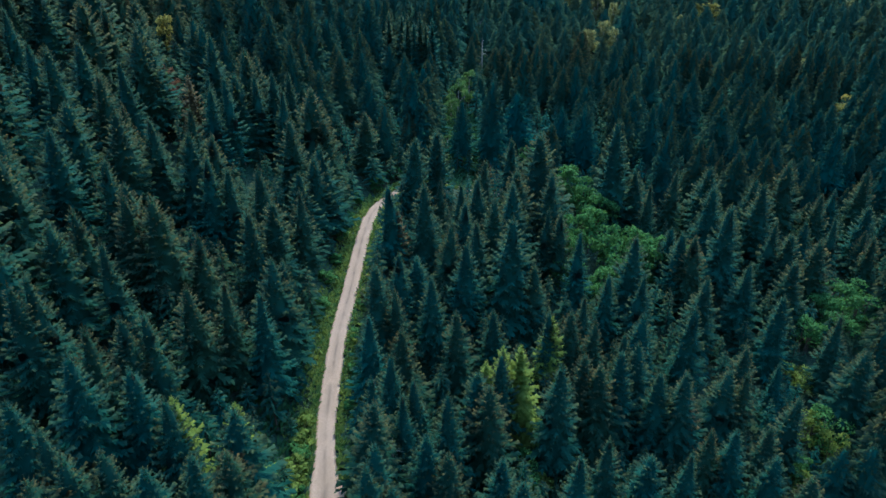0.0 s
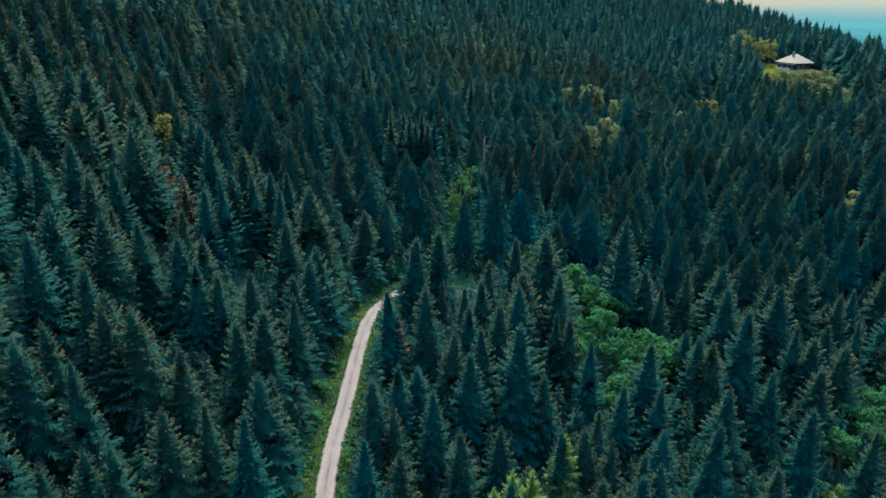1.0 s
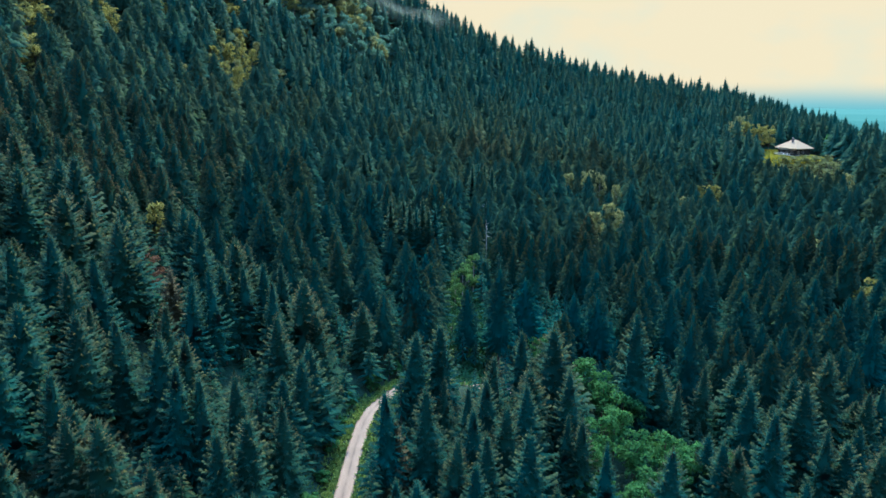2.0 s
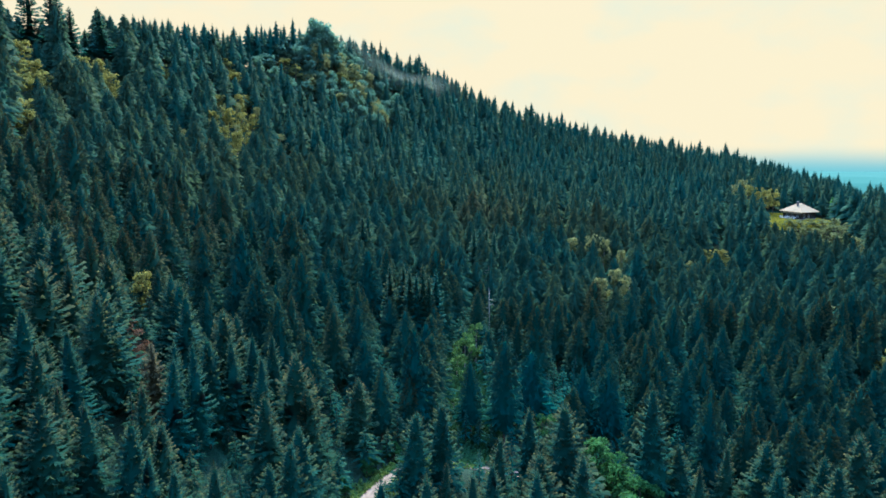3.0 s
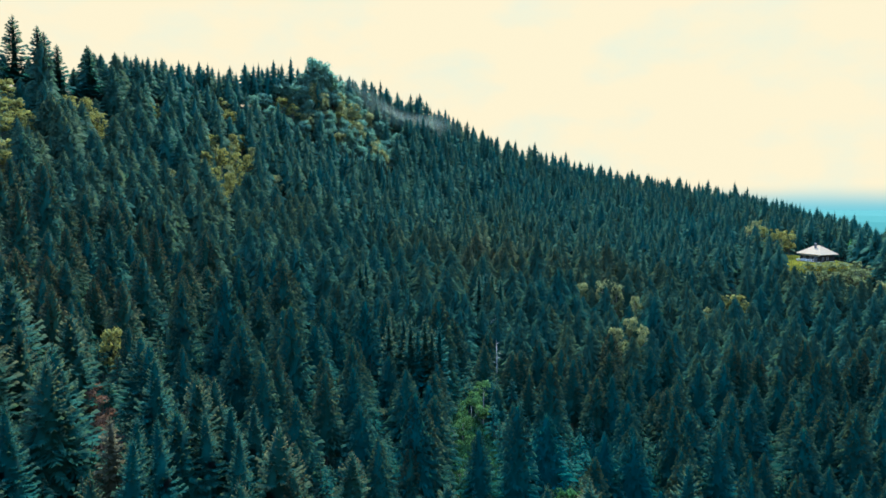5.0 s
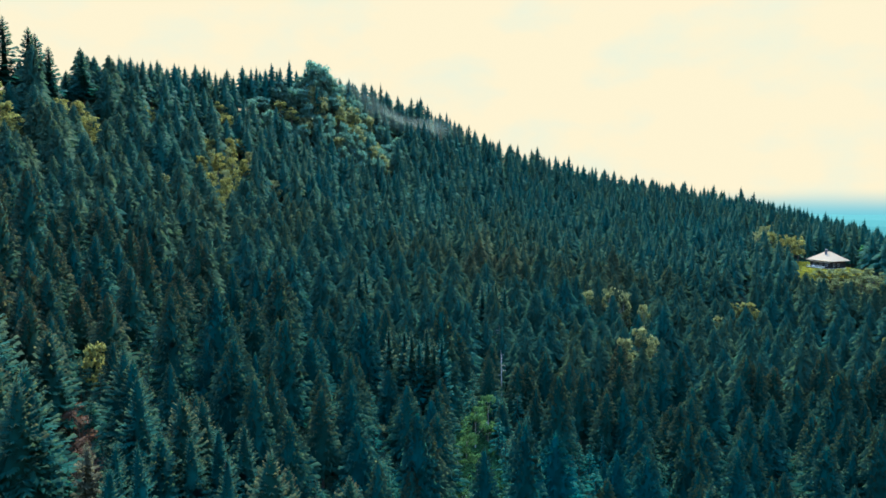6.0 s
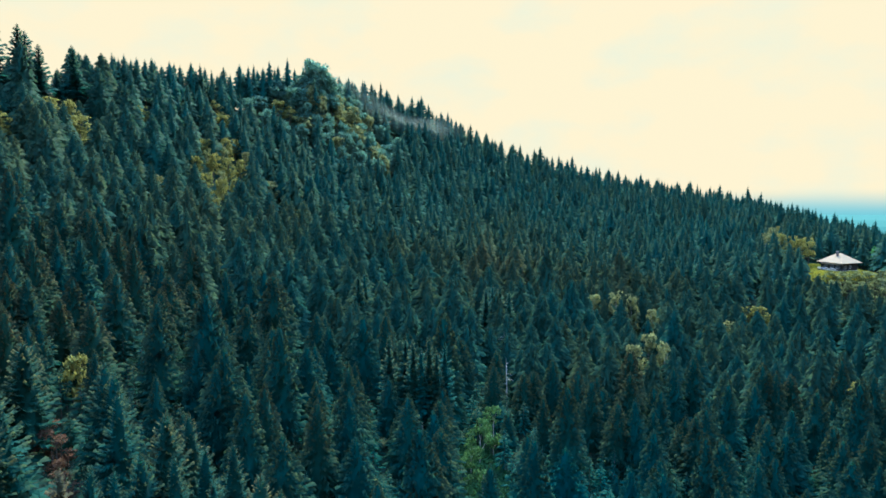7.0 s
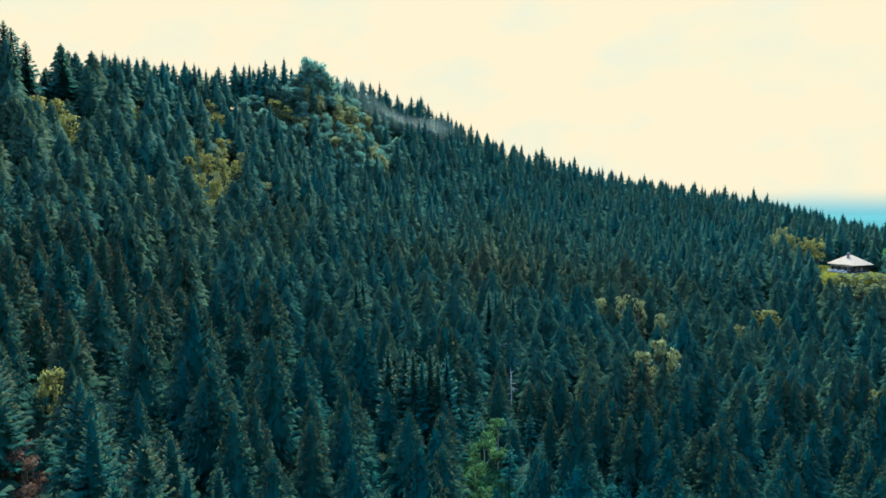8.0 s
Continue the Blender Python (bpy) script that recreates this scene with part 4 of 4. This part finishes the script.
# ---- verges ----
VERGE_BUSH = [(-19.5, 93, 2.2, 3.2), (-19.2, 100, 2.6, 3.4), (-18.6, 106, 2.0, 3), (-18.4, 113, 2.8, 3.4), (-17.8, 119, 2.4, 3.2), (-16.6, 126, 2.6, 3.6), (-13.4, 132, 3.0, 3.6),
              (-9.5, 137, 3.0, 3.6), (-12.2, 72, 2.0, 2.6), (-12.3, 79, 2.4, 2.8), (-12.4, 86, 2.2, 2.8), (-12.0, 94, 2.2, 2.6), (-18.2, 64, 2.0, 3.0), (-17.6, 58, 2.2, 3.2), (-17.0, 52, 2.0, 3)]
leaf_things("verge_bush", "low green bush on the verge of the track", "verge bushes", VERGE_BUSH, LEAF_GREEN, BARK, 900, 0.5, 3, lobes=12, low=0.02, stems=3)
FRESH_BUSH = [(-18.0, 62.1, 2.2, 3.4), (-17.9, 66.0, 2.4, 3.2), (-18.6, 58.0, 2.4, 3.4), (-17.6, 59.8, 1.8, 2.6), (-17.9, 69.0, 2.2, 3.0), (-17.9, 55.5, 2.2, 3.2),
              (-12.2, 84.3, 1.8, 2.4), (-12.2, 79.5, 2.0, 2.4), (-11.3, 77.0, 1.8, 2.6), (-11.6, 72.7, 2.0, 2.6), (-9.6, 68.0, 2.4, 2.8), (-9.0, 64.6, 2.4, 2.8), (-9.0, 75.8, 2.0, 2.6),
              (-2.3, 65.9, 3.0, 3.0), (15.4, 73.2, 3.5, 3.4), (14.0, 68.5, 3.5, 3.4), (61.7, 85.3, 4, 4), (63.4, 81.0, 4, 4), (55.9, 76.6, 4, 4)]
leaf_things("verge_bush", "low yellow-green bush in the sun beside the track", "verge bushes", FRESH_BUSH, LEAF_FRESH, BARK, 800, 0.5, 3, lobes=14, low=0.02, stems=3)
r = np.random.default_rng(3)
spots = []
for p in LINE[(LINE[:, 1] > 20) & (LINE[:, 1] < 140)]:
    for side in (-1, 1):
        n = 24 if side < 0 else 17
        for _ in range(n):
            d = float(half_width(p[1])) + 0.1 + abs(r.normal(0, 1.5 if side < 0 else 1.1)) + (0.9 if side > 0 and p[1] < 61 else 0)
            spots.append((p[0] + side * d, p[1] + r.uniform(-0.6, 0.6)))
blades("verge_grass", spots, VERGE, "lush sunlit grass and herbs along the track", "grass", 0.55)
spots = [(4 + 9 * math.sqrt(r.random()) * math.cos(t), 164 + 24 * math.sqrt(r.random()) * math.sin(t)) for t in r.uniform(0, 6.28, 3200)]
blades("gap_undergrowth", spots, UNDERGROWTH, "bright green undergrowth in a forest gap", "undergrowth", 0.9, seed=6)
spots = [(x, y) for x, y in zip(r.uniform(-40, 30, 5200), r.uniform(42, 82, 5200)) if abs(x + 14.5) > 5.0]
blades("near_undergrowth", spots, UNDERGROWTH, "dark green undergrowth beneath the spruces", "undergrowth", 0.9, seed=8)
spots = [(156 + 20 * math.sqrt(r.random()) * math.cos(t), 324 + 19 * math.sqrt(r.random()) * math.sin(t)) for t in r.uniform(0, 6.28, 8000)]
blades("meadow_grass", spots, MEADOW, "yellow-green mown meadow round the house", "grass", 0.55, seed=7)

# ---- far hills in the haze ----


def far_hills(name, distance, lift, rise, colour, seed):
    """A ring of hills a few kilometres off, their haze painted as emission."""
    me_v, me_f = [], []
    n = 240
    for k in range(n):
        a = 6.28318 * k / n
        d = distance * (1 + 0.03 * math.sin(3 * a + seed))
        x, y = d * math.sin(a), d * math.cos(a)
        top = lift + rise * (noise.noise((math.sin(a) * 9, math.cos(a) * 9, seed)) + 0.4 * noise.noise((math.sin(a) * 31, math.cos(a) * 31, seed)))
        me_v += [(x * 0.97, y * 0.97, -400), (x, y, top), (x * 1.05, y * 1.05, -400)]
    for k in range(n):
        i, j = 3 * k, 3 * ((k + 1) % n)
        me_f += [(i, j, j + 1, i + 1), (i + 1, j + 1, j + 2, i + 2)]
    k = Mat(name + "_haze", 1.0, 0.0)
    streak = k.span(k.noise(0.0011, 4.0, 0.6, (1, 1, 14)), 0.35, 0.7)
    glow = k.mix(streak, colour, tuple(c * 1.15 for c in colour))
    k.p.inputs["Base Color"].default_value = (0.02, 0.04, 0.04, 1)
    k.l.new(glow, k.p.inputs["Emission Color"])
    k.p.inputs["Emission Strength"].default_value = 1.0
    return tagged(new(name, mesh_of(name, me_v, me_f, k.m)), "distant hills in blue haze", "backdrop", kind="structure")


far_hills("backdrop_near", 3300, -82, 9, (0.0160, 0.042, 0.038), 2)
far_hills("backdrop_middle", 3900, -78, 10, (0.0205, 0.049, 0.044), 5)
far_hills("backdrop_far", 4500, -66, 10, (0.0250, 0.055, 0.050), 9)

# ---- the house in its meadow ----
LOG = plain_material("dark_logs", (0.018, 0.019, 0.018), (0.046, 0.044, 0.040), 0.8, 1.5, (1, 1, 9))
ROOF = plain_material("pale_roof_sheet", (0.29, 0.210, 0.128), (0.37, 0.272, 0.168), 0.95, 0.9, (3, 3, 1))
WHITE = plain_material("white_paint", (0.70, 0.70, 0.67), (0.82, 0.81, 0.78), 0.6, 2.0)
STONE = plain_material("grey_stone", (0.20, 0.19, 0.18), (0.36, 0.34, 0.32), 0.9, 2.5)
BRICK = plain_material("chimney_render", (0.10, 0.085, 0.08), (0.19, 0.16, 0.15), 0.9, 3.0)
glass = Mat("window_glass", 0.08, 0.5)
glass.p.inputs["Base Color"].default_value = (0.02, 0.03, 0.035, 1)
GLASS = glass.m


def slab(x0, x1, y0, y1, z0, z1, bevel=0.02):
    bm = bmesh.new()
    bmesh.ops.create_cube(bm, size=1.0)
    for v in bm.verts:
        v.co = Vector((x0 if v.co.x < 0 else x1, y0 if v.co.y < 0 else y1, z0 if v.co.z < 0 else z1))
    bmesh.ops.bevel(bm, geom=bm.edges[:], offset=bevel, segments=1, affect="EDGES")
    return bm


def hip_roof(hx, hy, ridge, rise, thick):
    """A hipped roof shell with a short ridge and a soffit."""
    bm = bmesh.new()
    lower = [bm.verts.new(c) for c in ((-hx, -hy, 0), (hx, -hy, 0), (hx, hy, 0), (-hx, hy, 0))]
    edge = [bm.verts.new((v.co.x, v.co.y, thick)) for v in lower]
    a, b = bm.verts.new((0, -ridge, rise)), bm.verts.new((0, ridge, rise))
    bm.faces.new(lower[::-1])
    for i in range(4):
        bm.faces.new((lower[i], lower[(i + 1) % 4], edge[(i + 1) % 4], edge[i]))
    bm.faces.new((edge[0], edge[1], a))
    bm.faces.new((edge[1], edge[2], b, a))
    bm.faces.new((edge[2], edge[3], b))
    bm.faces.new((edge[3], edge[0], a, b))
    return bm


def build_house():
    house = new("house")
    tagged(house, "dark log house with a pale hipped roof in a meadow", "house")
    wx, wy, eave = 4.35, 4.9, 3.45
    part("plinth", slab(-wx - 0.1, wx + 0.1, -wy - 0.1, wy + 0.1, -1.6, 0.55, 0.05), STONE, house, "grey stone plinth")
    # openings: wall, centre along the wall, width, sill, head
    plan = {"-y": [(-2.4, 1.1, 1.3, 2.5), (0.2, 1.1, 1.3, 2.5), (2.6, 1.0, 0.55, 2.6)], "-x": [(-3.0, 1.2, 1.3, 2.5), (-0.4, 1.2, 1.3, 2.5), (2.6, 1.2, 1.3, 2.5)],
            "+y": [(0.0, 1.2, 1.3, 2.5)], "+x": [(-2.0, 1.2, 1.3, 2.5), (2.0, 1.2, 1.3, 2.5)]}
    for side, holes in plan.items():
        flat = side[1] == "x"
        half = wy if flat else wx - 0.22
        sign = -1 if side[0] == "-" else 1
        off = (wx - 0.11 if flat else wy - 0.11) * sign

        def box(a0, a1, z0, z1, grow=0.0, push=0.0, bevel=0.02):
            d0, d1 = off - 0.11 - grow + push * sign, off + 0.11 + grow + push * sign
            return slab(d0, d1, a0, a1, z0, z1, bevel) if flat else slab(a0, a1, d0, d1, z0, z1, bevel)

        wall = new("wall")
        wall.parent = house
        # logs between the openings, course by course
        z = 0.55
        while z < eave - 0.05:
            top = min(z + 0.29, eave)
            cuts = sorted((c - w / 2, c + w / 2) for c, w, s, h in holes if z < h - 0.05 and top > s + 0.05)
            a = -half
            for c0, c1 in cuts + [(half, half)]:
                if c0 - a > 0.05:
                    part("log", box(a, c0, z, top - 0.015, bevel=0.06), LOG, wall)
                a = c1
            z += 0.29
        for c, w, s, h in holes:
            if s < 0.6:
                door = part("door", box(c - w / 2, c + w / 2, s, h, -0.07), LOG, house)
                part("handle", box(c + w * 0.3, c + w * 0.4, 1.5, 1.56, 0.02, 0.03), BRICK, door)
                continue
            win = part("window", box(c - w / 2, c + w / 2, s, h, -0.1), GLASS, house, "dark window with white frame")
            for b in ((c - w / 2 - 0.07, c - w / 2 + 0.05, s, h), (c + w / 2 - 0.05, c + w / 2 + 0.07, s, h), (c - w / 2 + 0.05, c + w / 2 - 0.05, h - 0.05, h + 0.07),
                      (c - w / 2 + 0.05, c + w / 2 - 0.05, s - 0.07, s + 0.05), (c - 0.03, c + 0.03, s + 0.05, h - 0.05)):
                part("window_frame", box(*b, 0.03), STONE, win)
    roof = part("roof", hip_roof(5.45, 6.0, 0.9, 3.75, 0.14), ROOF, house, "pale sheet-metal hipped roof")
    roof.location = (0, 0, eave)
    for k in range(-5, 6):
        # standing seams on the two long slopes
        for sx in (-1, 1):
            y = k * 1.05
            t = max(0.0, (abs(y) - 0.9) / 5.1)
            top = (1 - t)
            bm = slab(0, 1, -0.025, 0.025, 0, 0.05, 0.01)
            x0, z0, x1, z1 = 5.43 * sx, 0.15, 5.45 * sx * (1 - top) , 0.14 + 3.61 * top
            for v in bm.verts:
                f = v.co.x
                v.co = Vector((x0 + (x1 - x0) * f, v.co.y + y, z0 + (z1 - z0) * f + v.co.z))
            part("seam", bm, ROOF, roof)
    part("chimney", slab(-1.9, -1.2, -0.7, 0.0, 2.3, 4.5, 0.03), BRICK, roof, "dark rendered chimney")
    part("chimney_cap", slab(-2.0, -1.1, -0.8, 0.1, 4.5, 4.62, 0.02), STONE, roof)
    # terrace with a white rail along the wall that looks down the valley
    part("terrace", slab(-wx - 2.6, -wx - 0.12, -4.4, 4.4, 0.2, 0.45), LOG, house, "dark plank terrace")
    for y in (-4.3, -2.15, 0.0, 2.15, 4.3):
        part("post", slab(-wx - 2.55, -wx - 2.43, y - 0.06, y + 0.06, -1.5, 1.42, 0.01), LOG, house)
    for z in (0.85, 1.36):
        part("rail", slab(-wx - 2.58, -wx - 2.40, -4.4, 4.4, z - 0.06, z + 0.06, 0.01), WHITE, house, "white painted rail")
    part("wall_band", slab(-wx - 0.03, -wx + 0.06, -4.8, 4.8, 2.86, 3.1, 0.01), WHITE, house, "white painted band")
    house.matrix_basis = pose(HOUSE[0], HOUSE[1], 25.1, 0, 0, 20.4)
    return house


def build_shed():
    shed = tagged(new("shed"), "small pale-roofed shed behind the house", "shed")
    part("wall", slab(-1.6, 1.6, -1.3, 1.3, -1.2, 2.0), LOG, shed)
    roof = part("roof", hip_roof(2.0, 1.7, 0.8, 1.0, 0.1), ROOF, shed)
    roof.location = (0, 0, 2.0)
    shed.matrix_basis = pose(182.0, 347.0, float(land(182.0, 347.0)[0]) + 0.3, 0, 0, 12)
    return shed


house = build_house()
shed = build_shed()

# ---- dead and slender spruces ----
DEAD = [(-44.4, 120.1, 15), (-7.1, 105.4, 13), (37.4, 79.3, 13)]
SLENDER = [(-8.0, 178.0, 23), (-6.4, 177.5, 22), (-5.0, 179.2, 24), (-3.4, 178.2, 22), (-1.8, 180.5, 23), (-9.6, 181.5, 22), (10.0, 236.3, 21), (12.1, 238.7, 21), (14.2, 239.0, 21), (16.3, 235.0, 21), (-22.4, 223.9, 21), (-23.7, 220.6, 21), (-13.0, 182.1, 21)]
r = np.random.default_rng(71)


def odd_spruces(places, name, label, group, needles, bark, base, radius, whorls=30, per=6, pairs=4, core=0.42):
    for k, (x, y, h) in enumerate(places):
        if k < 2:
            src = new(name)
            v, f, tip = spruce_crown(r, whorls, per, pairs, base=base, radius=radius, shape=0.8, ragged=0.4, core=core)
            part("trunk", mesh_of("trunk", *spruce_trunk(r), bark), bark, src)
            part("crown", mesh_of("crown", v, f, needles, tip=tip, tint=0 * tip + 0.2, own=0 * tip + 0.5, nrm=crown_normals(v, r)), needles, src)
            tagged(src, label, "tree", group)
            ob = src
            keep = [src] if k == 0 else keep + [src]
        else:
            ob = copy_thing(keep[k % 2], Matrix())
        s = h / 18.0
        ob.matrix_basis = Matrix.LocRotScale((x, y, float(land(x, y)[0]) - 0.15), Euler((0, 0, r.uniform(0, 6.28))), (s, s, s))


odd_spruces(DEAD, "dead_spruce", "dying spruce with rust-brown needles", "dying spruces", LEAF_RUST, BARK, 0.15, 0.17)
LIGHT_GREEN = [(-26.9, 53.1, 15), (-22.0, 56.0, 14), (8.6, 77.2, 16), (11.3, 76.9, 17), (6.3, 75.6, 14), (17.1, 86.1, 16)]
odd_spruces(LIGHT_GREEN, "light_green_spruce", "light green young spruce with fresh shoots", "light green spruces", LEAF_FRESH, BARK, 0.06, 0.19, 32, 8, 5)
odd_spruces(TALL_OPEN, "open_crowned_spruce", "tall spruce with a thin open crown on the crest", "tall spruces on the crest", NEEDLES, BARK, 0.14, 0.185, 25, 7, 3, core=0.28)
odd_spruces(SLENDER, "slender_spruce", "slender spruce with a bare pale trunk", "spruces with bare trunks", NEEDLES, PALE_BARK, 0.36, 0.10, 26)


def build_snag(x, y, h, seed):
    """A leafless dead tree: grey trunk and bare crooked branches."""
    q = np.random.default_rng(seed)
    root = tagged(new("dead_snag"), "leafless grey dead tree with crooked branches", "tree", "dead snags")
    trunk = stem([(0, 0, -0.5), (0.1, 0.05, h * 0.5), (0.25, -0.1, h)], [0.2, 0.13, 0.03], 6)
    part("trunk", mesh_of("trunk", *trunk, PALE_BARK), PALE_BARK, root)
    for k in range(11):
        z = h * (0.35 + 0.055 * k)
        a, n = q.uniform(0, 6.28), (1.1 - 0.06 * k) * h * 0.2
        o = np.array((math.cos(a), math.sin(a), 0))
        p = np.array((0.1, 0, z))
        br = stem([p, p + o * n * 0.5 + (0, 0, 0.1 * n), p + o * n + (0, 0, q.uniform(-0.3, 0.35) * n)], [0.06, 0.04, 0.012], 4)
        part("branch", mesh_of("branch", *br, PALE_BARK), PALE_BARK, root)
    root.matrix_basis = pose(x, y, float(land(x, y)[0]), 0, 0, q.uniform(0, 360))


for k, (x, y, h) in enumerate([(-5.9, 61.2, 11), (29.6, 83.8, 11), (9.7, 222.6, 14), (13.7, 220.5, 14), (12.6, 202.9, 14)] ):
    build_snag(x, y, h, 200 + k)


# ---- mist on the ridge ----


def mist_material():
    k = Mat("mist", 1.0, 0.0)
    k.p.inputs["Base Color"].default_value = (0.62, 0.67, 0.53, 1)
    puff = k.span(k.noise(0.04, 3.0, 0.5, (1, 1, 1.3)), 0.10, 0.80)
    thick = k.math("MULTIPLY", k.math("MULTIPLY", puff, k.attr("tip")), 0.34)
    both, clear, thru = k.n.new("ShaderNodeMixShader"), k.n.new("ShaderNodeBsdfTransparent"), k.n.new("ShaderNodeBsdfTranslucent")
    thru.inputs["Color"].default_value = (0.62, 0.67, 0.53, 1)
    both.inputs[0].default_value = 0.9
    k.l.new(k.p.outputs[0], both.inputs[1])
    k.l.new(thru.outputs[0], both.inputs[2])
    veil = k.n.new("ShaderNodeMixShader")
    k.l.new(thick, veil.inputs[0])
    k.l.new(clear.outputs[0], veil.inputs[1])
    k.l.new(both.outputs[0], veil.inputs[2])
    k.l.new(veil.outputs[0], k.out.inputs["Surface"])
    return k.m


MIST = mist_material()


def mist_wisp(start, end, height, over, seed, share=1.0):
    """A thin drifting wisp: a billowing sheet that fades out to its rim."""
    n, m = 40, 14
    a, b = np.array(start, float), np.array(end, float)
    side = np.array((-(b - a)[1], (b - a)[0])) / np.linalg.norm(b - a)
    v, t, f = [], [], []
    for i in range(n + 1):
        u = i / n
        for j in range(m + 1):
            w = j / m
            p = a + (b - a) * u
            billow = 5 * noise.noise((u * 4 + seed, w * 2, seed)) + 5 * math.sin(3.1 * w) - 2
            q = p + side * billow
            z = float(hill(p[0], p[1])) + over + height * (w - 0.5) * (0.7 + 0.5 * noise.noise((u * 3, seed, 0)))
            v.append((q[0], q[1], z))
            t.append(share * (math.sin(math.pi * u) * math.sin(math.pi * w)) ** 1.2)
    for i in range(n):
        for j in range(m):
            k = i * (m + 1) + j
            f.append((k, k + m + 1, k + m + 2, k + 1))
    ob = new("mist_wisp", mesh_of("mist_wisp", v, f, MIST, tip=t))
    return tagged(ob, "thin white mist drifting over the ridge trees", "mist", "mist on the ridge")


mist_wisp((-56, 390), (14, 432), 24, 15.5, 1, 0.42)
mist_wisp((-44, 394), (4, 428), 18, 16.0, 4, 0.36)
